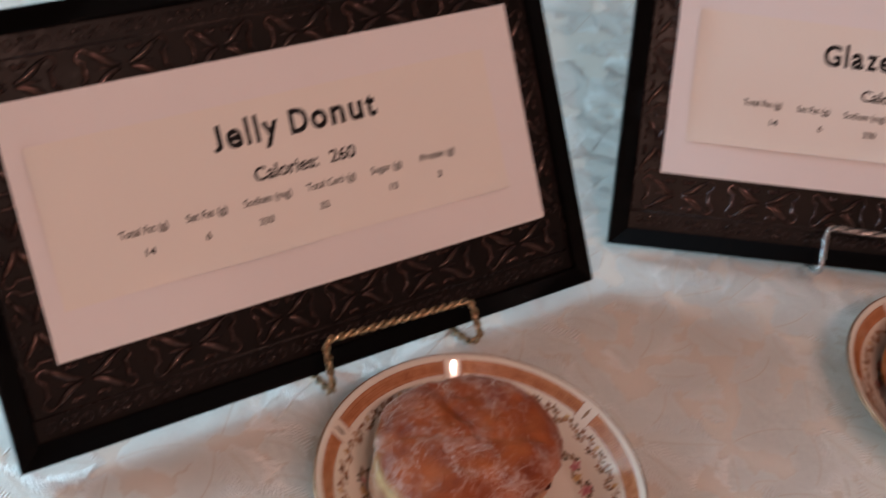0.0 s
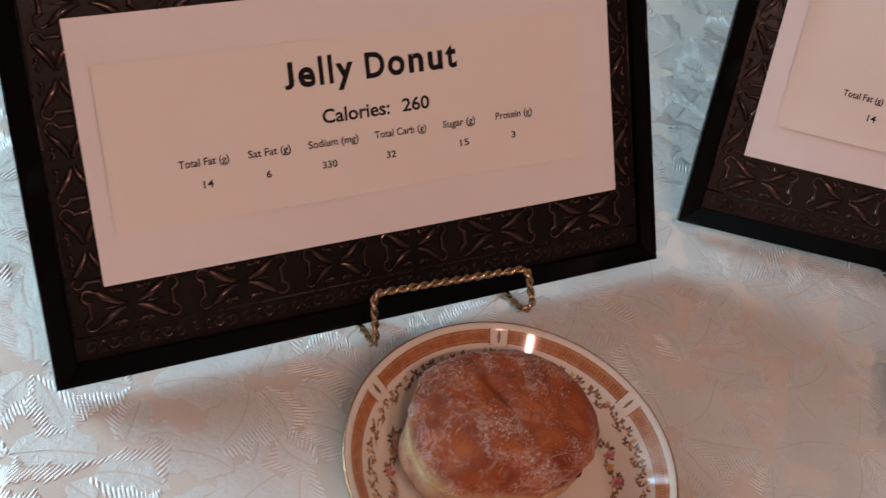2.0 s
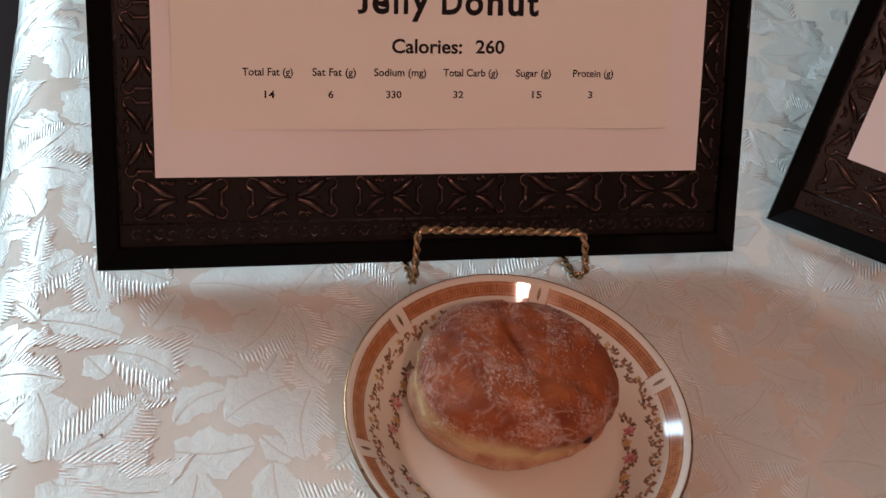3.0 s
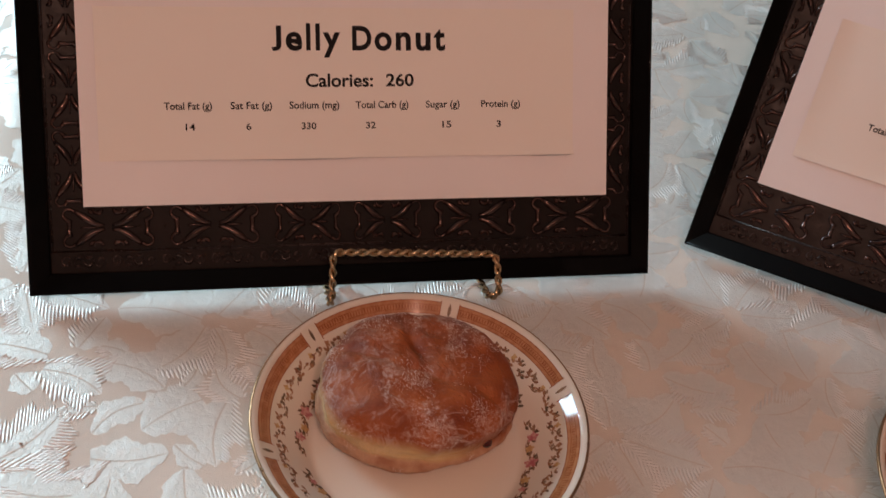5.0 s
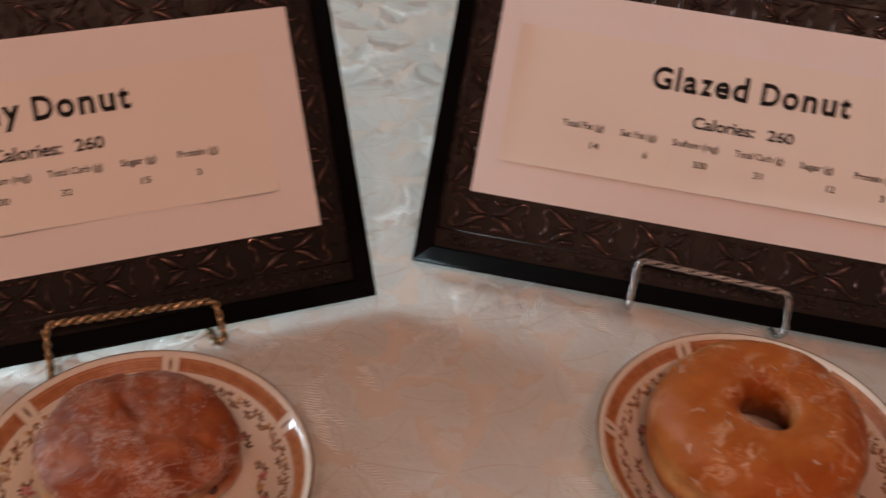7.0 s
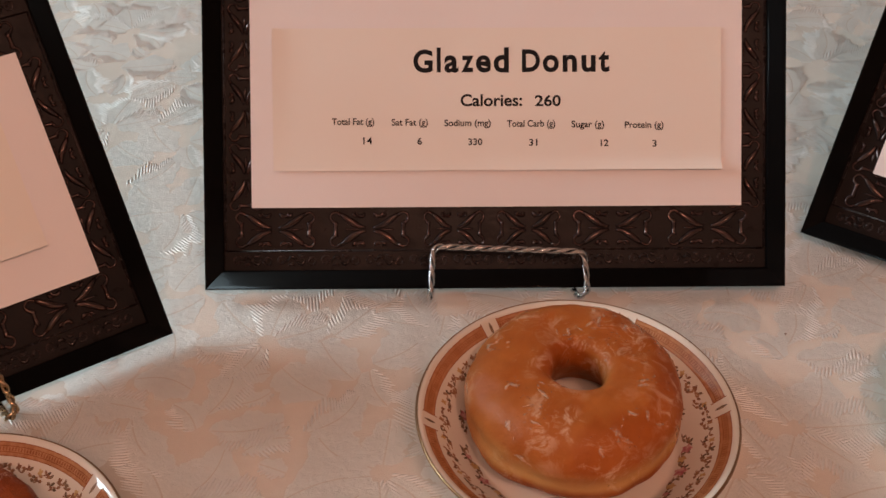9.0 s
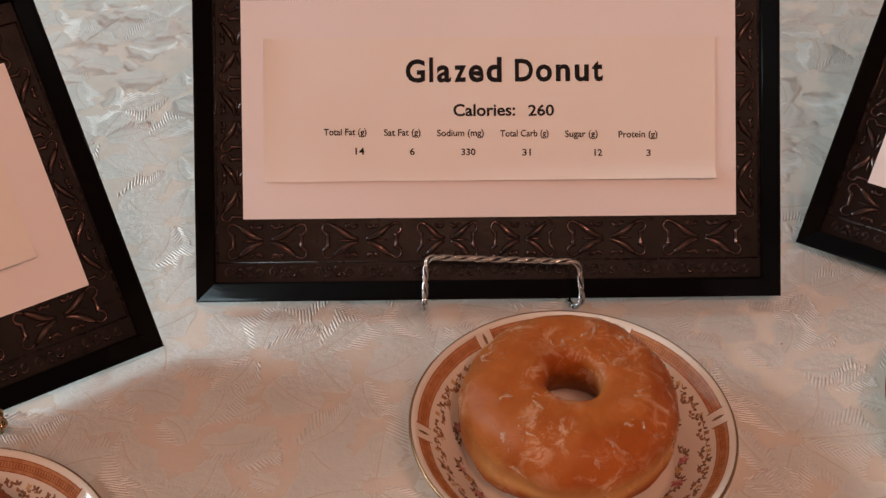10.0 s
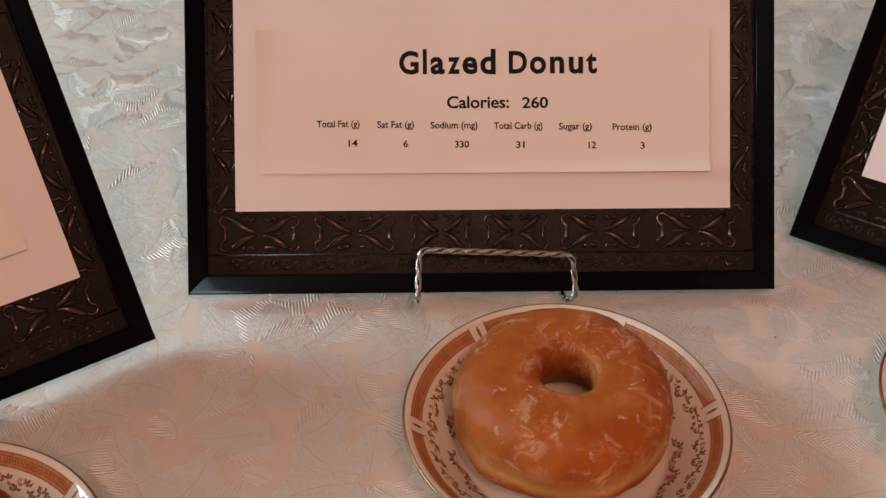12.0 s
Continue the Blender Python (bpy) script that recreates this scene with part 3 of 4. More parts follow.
def framed_sign(label, m, paper, card_box=None, curl=0.0, tilt=0.0):
    sign = thing("framed_sign", m, label, "sign", "framed signs on the table")
    for length, data, x, y, rz in ((FW, RAIL_LONG, 0, 0, 0), (FH, RAIL_SHORT, FW / 2, FH / 2, 90), (FW, RAIL_LONG, 0, FH, 180), (FH, RAIL_SHORT, -FW / 2, FH / 2, 270)):
        ob = part("rail", data, LACQUER, sign, "glossy black moulding")
        ob.matrix_basis = pose(x, y, 0, 0, 0, rz)
    e = RAIL - 0.0009
    panel = part("panel", Shape().box((-FW / 2 + e, e, -0.0052), (FW / 2 - e, FH - e, PANEL_N)), PANEL, sign, "dark bronze embossed panel", smooth=False)
    # thin raised line round the wide band
    lx, ly = 0.1425, 0.0192
    for a, b in (((-lx, ly), (lx, ly)), ((lx, ly), (lx, FH - ly)), ((lx, FH - ly), (-lx, FH - ly)), ((-lx, FH - ly), (-lx, ly))):
        part("bead", Shape().tube([(*a, PANEL_N), (*b, PANEL_N)], 0.0005, 6), BORDER, panel)
    for y in (0.0304, FH - 0.0304):
        for x, wide in BAND_ORNAMENTS:
            ob = part("ornament", ORNAMENT, RELIEF, panel)
            ob.matrix_basis = pose(x, y, PANEL_N) @ Matrix.Diagonal((wide * 1.04, 1.04, 1.5, 1))
    for x in (-0.1316, 0.1316):
        for k in (-1, 0, 1):
            ob = part("ornament", ORNAMENT, RELIEF, panel)
            ob.matrix_basis = pose(x, FH / 2 + k * 0.0366, PANEL_N, 0, 0, 90) @ Matrix.Diagonal((0.88, 0.97, 1.5, 1))
    for y in (0.0141, FH - 0.0141):
        for k in range(24):
            ob = part("scroll", SCROLL, BORDER, panel)
            ob.matrix_basis = pose(-0.1345 + k * 0.01165, y, PANEL_N, 0, 0, 180 * (k % 2))
    for x in (-0.1465, 0.1465):
        for k in range(14):
            ob = part("scroll", SCROLL, BORDER, panel)
            ob.matrix_basis = pose(x, 0.0225 + k * 0.01115, PANEL_N, 0, 0, 90 + 180 * (k % 2)) @ Matrix.Diagonal((0.95, 0.9, 1, 1))
    u0, u1, v0, v1 = paper
    us, vs = np.linspace(u0, u1, 25), np.linspace(v0, v1, 13)
    rows = [[(u, v, SHEET_N + 0.0001 * math.sin(u * 60 + v * 40)) for u in us] for v in vs]
    sh = Shape().grid(rows)
    sh.grid([[(x, y, z - 0.0002) for x, y, z in r] for r in rows])
    part("sheet", sh, PAPER, sign, "white paper sheet")
    if card_box is None:
        return sign, None
    card = new("card")
    card.parent = sign
    card["rim"], card["curl"] = card_box, curl
    u0, u1, v0, v1 = card_box
    us, vs = np.linspace(u0, u1, 61), np.linspace(v0, v1, 21)
    sh = Shape()
    rows = [[(u, v, CARD_N + card_lift(card, u, v)) for u in us] for v in vs]
    sh.grid(rows)
    sh.grid([[(x, y, z - 0.00018) for x, y, z in r] for r in rows])
    bpy.data.objects.remove(card)
    card = part("card", sh, CARD, sign, "white printed card glued on the sheet")
    card["rim"], card["curl"] = card_box, curl
    return sign, card


LEAN_A, LEAN_B, LIFT = 36.59, 38.05, 0.0098
SIGN_A = pose(0, 0, LIFT, 90 - LEAN_A, 0, 0)
SIGN_B = pose(0.3110, -0.0592, LIFT, 90 - LEAN_B, 0, -31.73)
C_YAW = -64.0
C_X, C_Y = 0.482 + FW / 2 * math.cos(radians(C_YAW)), -0.113 + FW / 2 * math.sin(radians(C_YAW))
SIGN_C = pose(C_X, C_Y, LIFT, 90 - 37.3, 0, C_YAW)
HEADS = ("Total Fat (g)", "Sat Fat (g)", "Sodium (mg)", "Total Carb (g)", "Sugar (g)", "Protein (g)")

_, card_a = framed_sign("black and bronze framed jelly donut sign on a wire easel", SIGN_A, (-0.1273, 0.1302, 0.0405, 0.1535), (-0.119, 0.112, 0.0617, 0.1335), 0.0)
title("Jelly Donut", -0.0377, 0.0471, 0.1133, card_a)
lettering("Calories:", (-0.0218, 0.0108, 0.0958, 0.1024), card_a, 0.022)
lettering("260", (0.0172, 0.0309, 0.0960, 0.1023), card_a, 0.022)
for word, (a, b) in zip(HEADS, ((-0.0887, -0.0664), (-0.0577, -0.0381), (-0.0298, -0.0058), (0.0022, 0.0281), (0.0368, 0.0538), (0.0647, 0.0846))):
    lettering(word, (a, b, 0.0845, 0.0891), card_a, 0.018)
for word, (a, b) in zip(("14", "6", "330", "32", "15", "3"), ((-0.079, -0.0745), (-0.0506, -0.0482), (-0.0242, -0.0171), (0.0071, 0.0119), (0.045, 0.0496), (0.0725, 0.0748))):
    lettering(word, (a, b, 0.0757, 0.0790), card_a, 0.018)

_, card_b = framed_sign("black and bronze framed glazed donut sign on a wire easel", SIGN_B, (-0.1285, 0.1300, 0.0420, 0.1560), (-0.1168, 0.1190, 0.0612, 0.1358), 1.0)
title("Glazed Donut", -0.0437, 0.0606, 0.1126, card_b)
lettering("Calories:", (-0.0183, 0.0141, 0.0947, 0.1012), card_b, 0.022)
lettering("260", (0.0209, 0.0345, 0.0946, 0.1006), card_b, 0.022)
for k, (word, (a, b)) in enumerate(zip(HEADS, ((-0.086, -0.0637), (-0.0546, -0.0355), (-0.0269, -0.0024), (0.0061, 0.0315), (0.0401, 0.0573), (0.0682, 0.0887)))):
    lettering(word, (a, b, 0.0842 - k * 0.00048, 0.0889 - k * 0.00048), card_b, 0.018)
for k, (word, (a, b)) in enumerate(zip(("14", "6", "330", "31", "12", "3"), ((-0.0696, -0.0649), (-0.0411, -0.0387), (-0.0143, -0.0069), (0.0176, 0.0221), (0.0555, 0.0596), (0.0828, 0.0851)))):
    lettering(word, (a, b, 0.0752 - k * 0.00043, 0.0788 - k * 0.00043), card_b, 0.018)

framed_sign("black and bronze framed sign with a blank white sheet", SIGN_C, (-0.1285, 0.1300, 0.0420, 0.1560))


# ---------------------------------------------------------------- wire easels
def smooth_path(points, radius, step=0.0008):
    """A polyline with rounded corners, in even steps."""
    pts = [Vector(p) for p in points]
    out = [pts[0]]
    for a, b, c in zip(pts, pts[1:], pts[2:]):
        r = min(radius, (a - b).length * 0.45, (c - b).length * 0.45)
        p, q = b + (a - b).normalized() * r, b + (c - b).normalized() * r
        out += [p * (1 - t) ** 2 + b * 2 * t * (1 - t) + q * t * t for t in np.linspace(0, 1, 7)]
    out.append(pts[-1])
    run = [out[0]]
    for a, b in zip(out, out[1:]):
        n = max(1, int((b - a).length / step))
        run += [a.lerp(b, (k + 1) / n) for k in range(n)]
    return run


def easel(label, m, left, right, top_l, top_r, foot, mat, strands, thick, pitch):
    """A display easel of twisted wire; x, y, z are along, up and out of the sign's face."""
    ob = thing("wire_easel", m, label, "easel", "wire easels under the signs")
    out = 0.0135
    low = foot
    path = smooth_path([(left - 0.002, -0.0012, -0.010), (left - 0.0016, low - 0.0025, out * 0.75), (left - 0.001, low, out), (left, top_l, out), (right, top_r, out), (right + 0.0016, low, out), (right - 0.003, low - 0.0025, out * 0.75), (right - 0.004, -0.0012, -0.010)], 0.0045)
    for turn in strands:
        pts, side = [], None
        run = 0.0
        for i, p in enumerate(path):
            t = (path[min(i + 1, len(path) - 1)] - path[max(i - 1, 0)]).normalized()
            side = t.cross(Vector((0.3, 0.2, 1))).normalized() if side is None else (side - t * side.dot(t)).normalized()
            a = run / pitch * 2 * math.pi + turn
            pts.append(p + (side * math.cos(a) + side.cross(t) * math.sin(a)) * 0.00105)
            if i + 1 < len(path):
                run += (path[i + 1] - p).length
        part("twisted_strand", Shape().tube(pts, thick, 7), mat, ob)
    # back legs, behind the sign
    inv = m.inverted()
    for x in (left + 0.004, right - 0.008):
        up = Vector((x, 0.12, -DEEP - 0.002))
        a = m @ Vector((x, 0.0, -DEEP - 0.0025))
        a.z = 0.002
        b = m @ up
        c = b + (m.to_3x3() @ Vector((0, 0.3, -1))).normalized() * 0.05
        c.z = 0.002
        part("back_leg", Shape().tube([inv @ a, inv @ b, inv @ c], 0.0014, 7), mat, ob)
    return ob


easel("brass twisted wire easel holding the jelly donut sign", SIGN_A, -0.0115, 0.0690, 0.0172, 0.0138, -0.0062, BRASS, (0, math.pi), 0.00098, 0.0112)
easel("silver twisted wire easel holding the glazed donut sign", SIGN_B, -0.0333, 0.0450, 0.0217, 0.0185, -0.0028, CHROME, (0, 0.95, math.pi, math.pi + 0.95), 0.00062, 0.0172)
easel("silver twisted wire easel holding the blank sign", SIGN_C, -0.0333, 0.0450, 0.0217, 0.0185, -0.0028, CHROME, (0, 0.95, math.pi, math.pi + 0.95), 0.00062, 0.0172)

# ---------------------------------------------------------------- plates
PR = 0.0730


def plate_z(r):
    """Height of the plate's upper face."""
    k, e = max(0.0, min(1.0, (r - 0.0455) / (PR - 0.0455))), 0.12
    if k < e:
        k = k * k / (2 * e * (1 - e))
    elif k > 1 - e:
        k = 1 - (1 - k) ** 2 / (2 * e * (1 - e))
    else:
        k = (k - e / 2) / (1 - e)
    return 0.0050 + 0.0198 * k


def lathe(profile, seg=96):
    return Shape().grid([[(r * math.cos(a), r * math.sin(a), z) for a in np.linspace(0, 2 * math.pi, seg, endpoint=False)] for r, z in profile], wrap=True)


def decal_point(r, a, lift=0.00012):
    return (r * math.cos(a), r * math.sin(a), plate_z(r) + lift)


def arc(sh, r0, r1, a0, a1, n=10, lift=0.00016):
    sh.grid([[decal_point(r, a, lift) for a in np.linspace(a0, a1, n)] for r in np.linspace(r0, r1, max(2, int((r1 - r0) / 0.0006)))])


def petal(sh, r, a, turn, length, wide, lift=0.00022):
    """A flat pointed leaf on the plate at r, a that points along turn."""
    x, y = r * math.cos(a), r * math.sin(a)
    rows = []
    for k in (0, 0.3, 0.65, 1.0):
        w = wide * math.sin(math.pi * min(0.97, k * 0.85 + 0.08))
        rows.append([])
        for c in (-1, 1):
            px = x + k * length * math.cos(turn) - c * w * math.sin(turn) * 0.5
            py = y + k * length * math.sin(turn) + c * w * math.cos(turn) * 0.5
            rows[-1].append((px, py, plate_z(math.hypot(px, py)) + lift))
    sh.grid(rows)


def blossom(sh, r, a, size, lift=0.0003):
    x, y = r * math.cos(a), r * math.sin(a)
    pts = [(x + size * (1 + 0.25 * math.cos(5 * b)) * math.cos(b), y + size * (1 + 0.25 * math.cos(5 * b)) * math.sin(b)) for b in np.linspace(0, 2 * math.pi, 20, endpoint=False)]
    sh.add([(p, q, plate_z(math.hypot(p, q)) + lift) for p, q in pts], [tuple(range(20))])


def build_plate(label, m):
    ob = thing("dessert_plate", m, label, "plate", "plates before the signs")
    rs = list(np.linspace(0.0, 0.043, 6))[1:] + list(np.linspace(0.043, PR, 44))[1:]
    prof = [(0.0005, plate_z(0))] + [(r, plate_z(r)) for r in rs]
    prof += [(PR + 0.0005, plate_z(PR) - 0.0008), (PR, plate_z(PR) - 0.0018), (PR - 0.004, plate_z(PR) - 0.0040), (0.057, 0.0095), (0.050, 0.0040), (0.041, 0.0028), (0.0405, 0.0002), (0.038, 0.0002), (0.037, 0.0025), (0.0005, 0.0025)]
    part("dish", lathe(prof), PORCELAIN, ob, "glossy ivory porcelain")
    part("gold_rim", lathe([(PR - 0.0005, plate_z(PR - 0.0005) + 0.00012), (PR, plate_z(PR) + 0.0002), (PR + 0.0007, plate_z(PR) - 0.0008), (PR + 0.0002, plate_z(PR) - 0.0016)]), GOLD, ob, "thin gold edge")
    step = math.pi / 3
    rng = random.Random(4)
    vine, leaf, bloom, tan = Shape(), Shape(), Shape(), Shape()
    for k in range(6):
        a0 = k * step
        gap = 0.065
        band = Shape()
        arc(band, 0.0648, 0.0695, a0 + gap, a0 + step - gap, 14)
        part("band", band, BAND, ob, "orange printed band")
        line = Shape()
        for r in (0.0648, 0.0661, 0.0681, 0.0695):
            arc(line, r - 0.00016, r + 0.00016, a0 + gap, a0 + step - gap, 14, 0.00022)
        for q in np.arange(a0 + gap + 0.015, a0 + step - gap - 0.01, 0.021):
            arc(line, 0.0665, 0.0677, q, q + 0.010, 2, 0.00022)
        for q in (a0 + gap, a0 + step - gap):
            arc(line, 0.0636, 0.0701, q - 0.004, q + 0.004, 2, 0.00024)
        part("band_line", line, LINE, ob)
        seal = Shape()
        petal(seal, 0.0646, a0, a0, 0.0048, 0.0017, 0.00025)
        part("medallion", seal, LEAF, ob)
        # fine running vine
        for i in range(36):
            a = a0 + step * (i + 0.5) / 36
            r = 0.0597 + 0.0017 * math.sin(i * 1.1)
            petal(vine, r, a, a + 1.57 + rng.uniform(-0.6, 0.6), 0.0022, 0.0006)
            for side in (-1, 1):
                if rng.random() < 0.8:
                    petal(vine if rng.random() < 0.6 else leaf, r, a, a + side * rng.uniform(0.5, 1.6), 0.0021, 0.0013)
            if i % 6 == 3:
                for q in range(4):
                    petal(tan if i % 12 == 3 else vine, 0.0615, a, q * 1.57, 0.0014, 0.0012)
        # larger spray of leaves and flowers
        mid = a0 + step * 0.5
        for i in range(21):
            a = mid + (i - 10) * 0.041
            r = 0.0505 + 0.0020 * math.sin(i * 0.8)
            for side in (-1, 1):
                petal(leaf, r, a, a + side * rng.uniform(0.6, 1.5), rng.uniform(0.0018, 0.0032), 0.0013)
            petal(vine, r, a, a + 1.57, 0.003, 0.0006)
        for da, dr, s, sh in ((-0.19, 0.0, 0.0019, tan), (0.0, 0.0004, 0.0025, bloom), (0.16, -0.0006, 0.0017, tan), (0.27, 0.001, 0.0021, bloom), (-0.30, 0.0008, 0.0014, bloom)):
            blossom(sh, 0.0505 + dr, mid + da, s)
    for name, sh, mat in (("vine_print", vine, VINE), ("leaf_print", leaf, LEAF), ("flower_print", bloom, BLOOM), ("blossom_print", tan, TAN)):
        tagged(part(name, sh, mat, ob), kind="stuff")
    return ob


PLATE_A, PLATE_B, PLATE_C = (0.0184, -0.0955), (0.2848, -0.1611), (0.4680, -0.2790)
plate = build_plate("ivory porcelain plate with orange floral rim under a jelly donut", pose(*PLATE_A, 0, 0, 0, 70))
copy_thing(plate, pose(*PLATE_B, 0, 0, 0, 91))["label"] = "ivory porcelain plate with orange floral rim under a glazed donut"
copy_thing(plate, pose(*PLATE_C, 0, 0, 0, 40))["label"] = "ivory porcelain plate with orange floral rim beside the blank sign"


# ---------------------------------------------------------------- donuts
BUN = ((0.0, 0.0), (22, 0.0), (34, 0.6), (40.0, 3.0), (42.8, 7.0), (42.6, 11.0), (41.3, 14.6), (42.6, 18.0), (44.0, 23.0), (43.2, 27.0), (39.5, 31.5), (31, 34.6), (18, 36.2), (8, 36.6), (0.0, 36.7))


def bun_profile(k):
    """Radius and height on the bun's outline, k from 0 at the bottom to 1 at the top."""
    x = min(k, 0.9999) * (len(BUN) - 1)
    i, f = int(x), x - int(x)
    p = [BUN[min(max(i + o, 0), len(BUN) - 1)] for o in (-1, 0, 1, 2)]
    return tuple(0.0005 * (2 * p[1][n] + (p[2][n] - p[0][n]) * f + (2 * p[0][n] - 5 * p[1][n] + 4 * p[2][n] - p[3][n]) * f * f + (3 * p[1][n] - p[0][n] - 3 * p[2][n] + p[3][n]) * f ** 3) for n in (0, 1))


def jelly_surface(a, k):
    """The bun: a is the turn about z, k runs from the bottom to the top."""
    rad, z = bun_profile(k)
    rad = max(rad, 0.0)
    shape = 1 + 0.025 * math.cos(2 * a + 0.9) + 0.02 * math.cos(3 * a + 2) - 0.03 * max(0, math.cos(a - 2.6)) ** 3
    x, y = rad * math.cos(a) * shape, rad * 0.83 * math.sin(a) * shape
    tilt = 0.0022 * math.sin(a + 0.4) * rad / 0.044 if k > 0.3 else 0.0
    seam = -0.12 * x * math.exp(-((z - 0.016) / 0.010) ** 2)
    p = Vector((x, y, z + tilt + seam))
    n = Vector((x * 0.6, y * 0.6, z - 0.019)).normalized()
    d = noise.noise(p * 30 + Vector((1, 7, 2))) * 0.0030 + noise.noise(p * 70) * 0.0017 + noise.noise(p * 190) * 0.0007
    if z > 0.017:
        crease = abs(x - 0.001 - 0.007 * noise.noise(Vector((y * 55, 1.7, 0))))
        d -= 0.0030 * math.exp(-(crease / 0.0030) ** 2) * min(1.0, max(0.0, (y + 0.010) / 0.02)) * min(1.0, max(0.0, (0.034 - y) / 0.014))
        d -= 0.0009 * math.exp(-((y + 0.004 + 0.5 * x + 0.006 * noise.noise(Vector((x * 60, 4.1, 0)))) / 0.0022) ** 2)
        d -= 0.0016 * abs(noise.noise(p * 55 + Vector((3, 3, 8)))) ** 0.5 * 0.6
    p += n * d * min(1.0, z / 0.004)
    p.z = max(p.z, 0.0004)
    return p


def jelly_donut(label, m):
    ob = thing("jelly_donut", m, label, "donut")
    na, nb = 168, 84
    rows = [[jelly_surface(2 * math.pi * i / na, 0.01 + 0.985 * j / nb) for i in range(na)] for j in range(nb + 1)]
    sh = Shape().grid(rows, wrap=True)
    sh.f += [tuple(range(na)), tuple(range(len(sh.v) - na, len(sh.v)))]
    part("dough", sh, JELLY_DOUGH, ob, "brown fried dough with a pale side seam")
    rng = random.Random(7)
    grains = Shape()
    for _ in range(90000):
        a, k = rng.uniform(0, 2 * math.pi), rng.uniform(0.2, 0.995)
        rad, z = bun_profile(k)
        if rng.random() > rad / 0.044 + 0.05:
            continue
        p = jelly_surface(a, k)
        dense = 0.9 * noise.noise(p * 48) + 0.6 * noise.noise(p * 150) + 0.55 * math.exp(-((p.x - 0.003) / 0.0035) ** 2) * (p.z > 0.03)
        dense += 0.25 * max(0.0, p.y / 0.04) - 0.35 * (p.z < 0.024 and p.x + p.y < 0.0)
        if dense < rng.uniform(0.08, 0.85):
            continue
        s = rng.uniform(0.00007, 0.00021)
        e = Euler((rng.uniform(0, 3), rng.uniform(0, 3), rng.uniform(0, 3))).to_matrix()
        corners = [p + e @ Vector(c) * s for c in ((1, 0, 0), (-1, 0, 0), (0, 1, 0), (0, -1, 0), (0, 0, 1), (0, 0, -1))]
        grains.add(corners, [(0, 2, 4), (2, 1, 4), (1, 3, 4), (3, 0, 4), (2, 0, 5), (1, 2, 5), (3, 1, 5), (0, 3, 5)])
    tagged(part("sugar", grains, SUGAR, ob, "white sugar grains", smooth=False), kind="stuff")
    drop = Shape()
    c = jelly_surface(radians(JAM_AT), 0.47)
    drop.grid([[(c.x + 0.0024 * math.sin(b) * math.cos(a), c.y + 0.0022 * math.sin(b) * math.sin(a), c.z + 0.0026 * math.cos(b)) for a in np.linspace(0, 6.283, 14, endpoint=False)] for b in np.linspace(0.05, 3.09, 9)], wrap=True)
    part("jelly", drop, JAM, ob, "dark red jelly at the filling hole")
    return ob


JAM_AT = -48
jelly_donut("brown sugar-dusted jelly donut with a pale seam on its plate", pose(0.0178, -0.0808, plate_z(0) - 0.0002, 0, 0, 0))


def ring_surface(a, b):
    """The ring donut: a round the hole, b round the tube."""
    R = 0.0312 + 0.0008 * math.sin(2 * a + 0.6) + 0.0005 * math.sin(3 * a)
    ra, h = 0.0190, 0.0202
    cb, sb = math.cos(b), math.sin(b)
    r = R + ra * (abs(cb) ** 0.9 if cb > 0 else -0.99 * abs(cb) ** (0.9 if sb > 0 else 1.7))
    z = 0.0202 + h * ((abs(sb) ** 0.92) * (1 if sb > 0 else -1) + (0.5 * cb * cb if cb < 0 else 0.0))
    p = Vector((r * math.cos(a), r * math.sin(a), z))
    n = Vector((cb * math.cos(a), cb * math.sin(a), sb))
    d = noise.noise(p * 25) * 0.0022 + noise.noise(p * 62) * 0.0010 + noise.noise(p * 150) * 0.0005
    if cb > 0:
        d -= 0.0011 * math.exp(-((z - 0.019) / 0.0030) ** 2) * (0.7 + 0.6 * noise.noise(p * 30 + Vector((5, 5, 5))))
        d += 0.0013 * math.exp(-((z - 0.0095) / 0.0055) ** 2)
    p += n * d
    p.z = max(p.z, 0.0004)
    return p


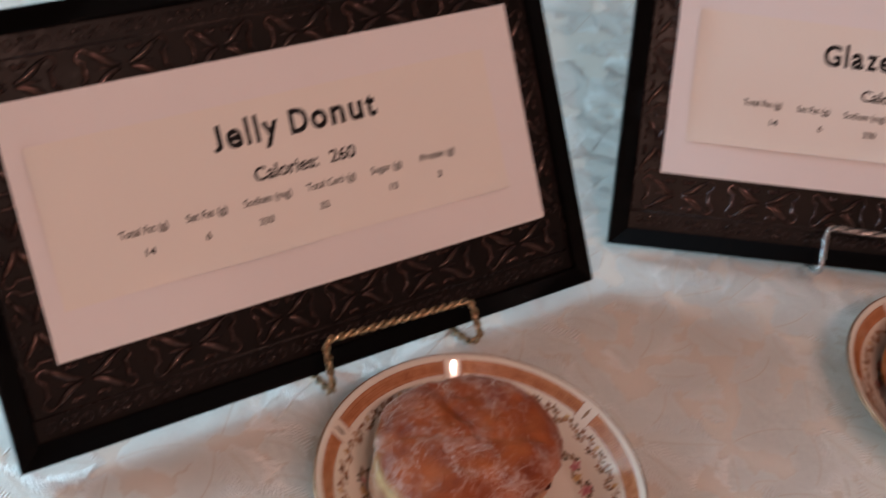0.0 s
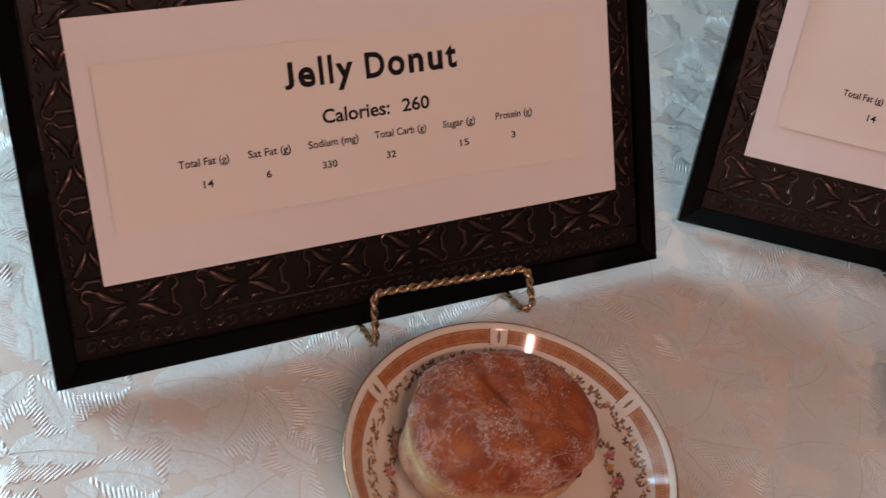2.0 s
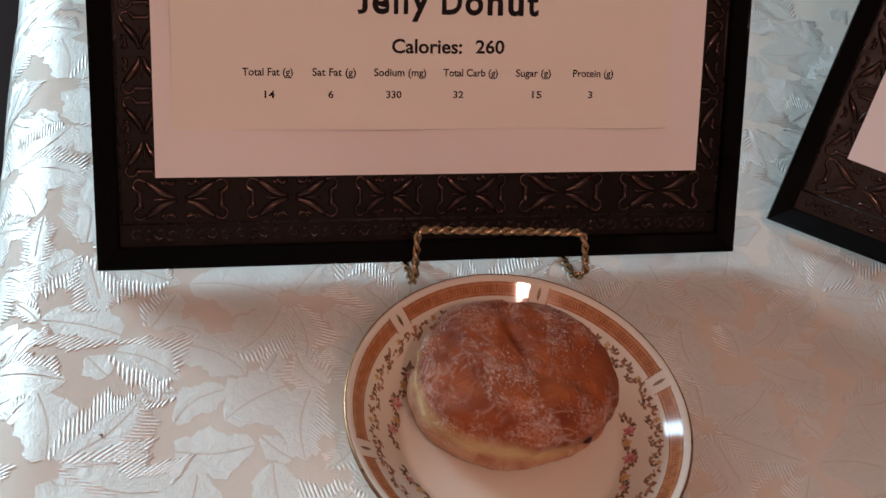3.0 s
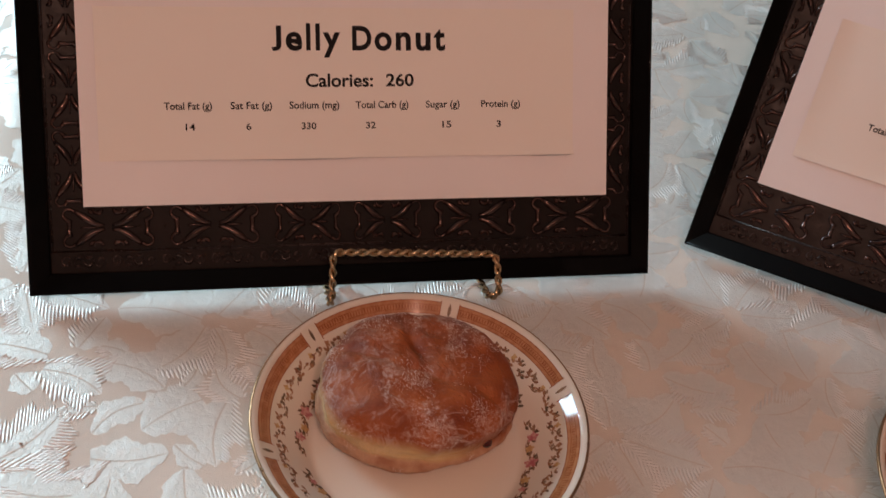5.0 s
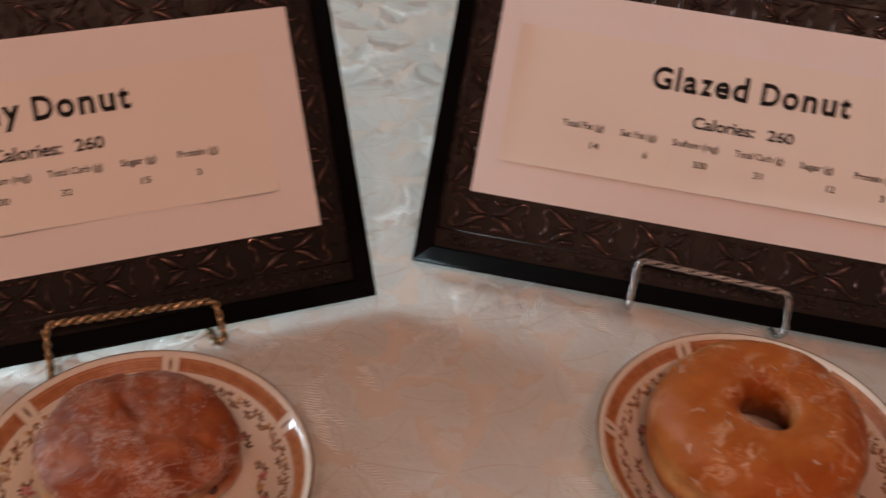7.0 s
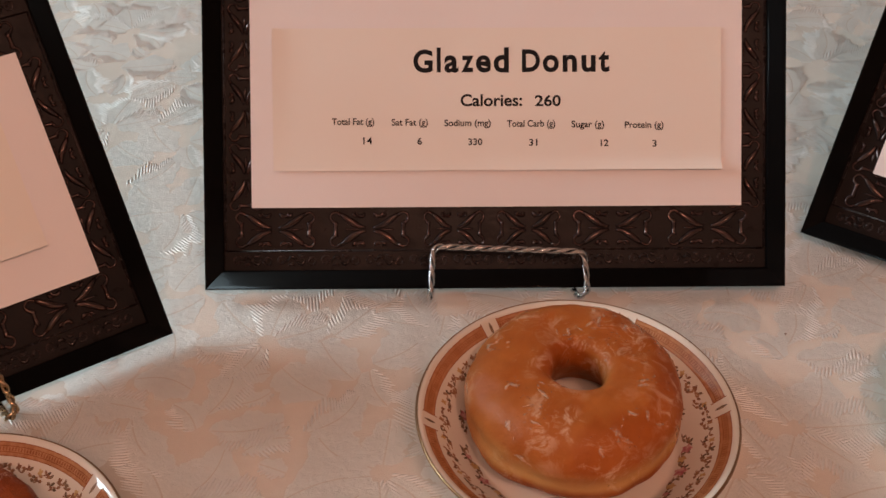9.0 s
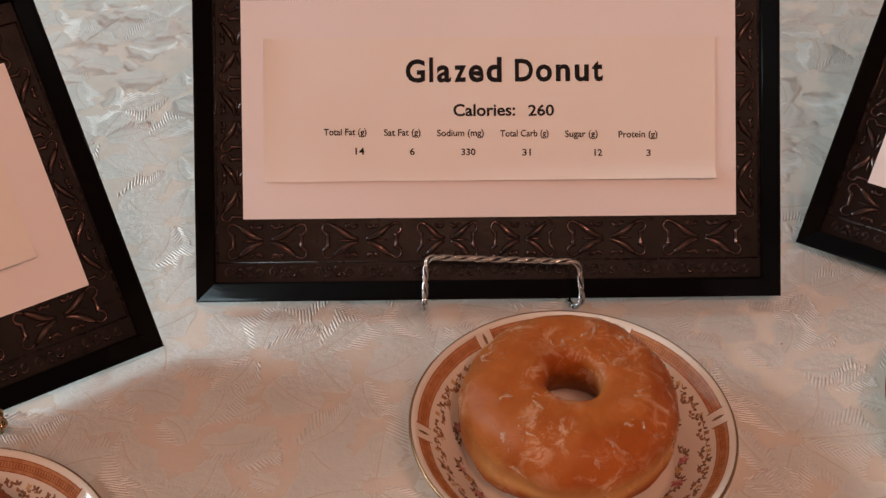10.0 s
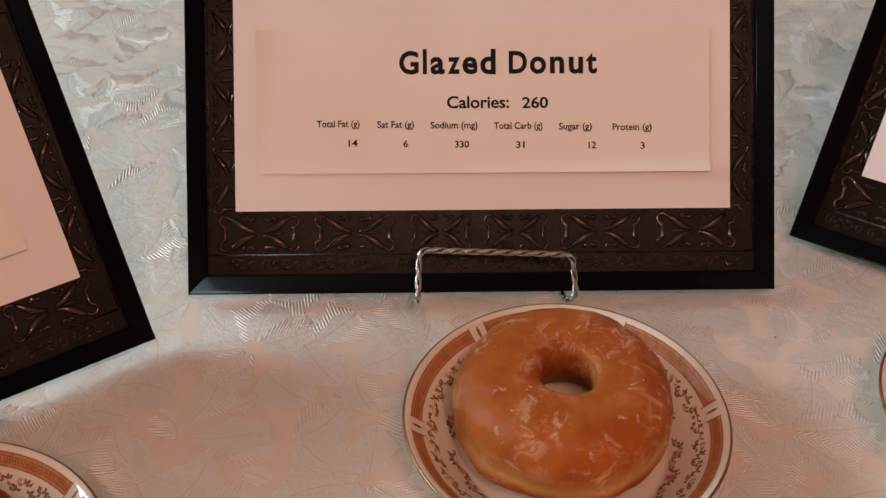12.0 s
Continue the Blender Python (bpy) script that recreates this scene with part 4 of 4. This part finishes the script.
def glazed_donut(label, m):
    ob = thing("glazed_donut", m, label, "donut")
    na, nb = 144, 64
    rows = [[ring_surface(2 * math.pi * i / na, 2 * math.pi * j / nb) for j in range(nb)] for i in range(na)]
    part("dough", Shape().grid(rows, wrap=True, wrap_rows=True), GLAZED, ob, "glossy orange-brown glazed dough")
    rng = random.Random(21)
    flakes = Shape()
    for _ in range(1100):
        a, b = rng.uniform(0, 2 * math.pi), rng.gauss(1.25, 0.75)
        c = ring_surface(a, b)
        if noise.noise(c * 60 + Vector((9, 2, 1))) < rng.uniform(0.0, 0.5):
            continue
        size = rng.choice((0.0003, 0.0004, 0.0005, 0.0007, 0.0010, 0.0022))
        turn, thin = rng.uniform(0, 3.14), rng.uniform(0.12, 0.5)
        ring, n = [], 20
        for k in range(n):
            q = 2 * math.pi * k / n
            rad = size * (1 + 0.9 * noise.noise(Vector((math.cos(q) * 2.4 + a * 9, math.sin(q) * 2.4, b * 7))) + rng.uniform(-0.25, 0.25))
            u, v = rad * math.cos(q), rad * thin * math.sin(q)
            u, v = u * math.cos(turn) - v * math.sin(turn), u * math.sin(turn) + v * math.cos(turn)
            ring.append((a + u / 0.032, b + v / 0.0205))
        rows = []
        for f, lift in ((1.0, 0.00002), (0.8, 0.00028), (0.4, 0.00034), (0.02, 0.00034)):
            row = []
            for qa, qb in ring:
                p = ring_surface(a + (qa - a) * f, b + (qb - b) * f)
                nrm = Vector((math.cos(qb) * math.cos(qa), math.cos(qb) * math.sin(qa), math.sin(qb)))
                row.append(p + nrm * lift)
            rows.append(row)
        flakes.grid(rows, wrap=True)
    tagged(part("icing_flake", flakes, FLAKE, ob, "cracked whitish icing flakes"), kind="stuff")
    return ob


glazed_donut("orange-brown glazed ring donut with flaking icing on its plate", pose(0.2890, -0.1543, plate_z(0) - 0.0002, 0, 0, 20))


# ---------------------------------------------------------------- crumbs on the cloth
def crumb(label, place, size):
    rng = random.Random(int(size * 1e6))
    sh = Shape().grid([[(size * math.sin(b) * math.cos(a) * rng.uniform(0.7, 1.3), size * math.sin(b) * math.sin(a) * rng.uniform(0.6, 1.0), size * 0.5 * (1 + math.cos(b))) for a in np.linspace(0, 6.283, 9, endpoint=False)] for b in np.linspace(0.1, 3.04, 7)], wrap=True)
    ob = part("crumb", sh, VINE)
    ob.location = place
    return tagged(ob, label, "crumb", "crumbs on the cloth")


crumb("tiny dark brown crumb lying on the ivory tablecloth", (0.4225, -0.1612, 0.0002), 0.0007)
crumb("small dark brown crumb near the edge of the tablecloth", (-0.151, -0.0802, 0.0002), 0.0008)
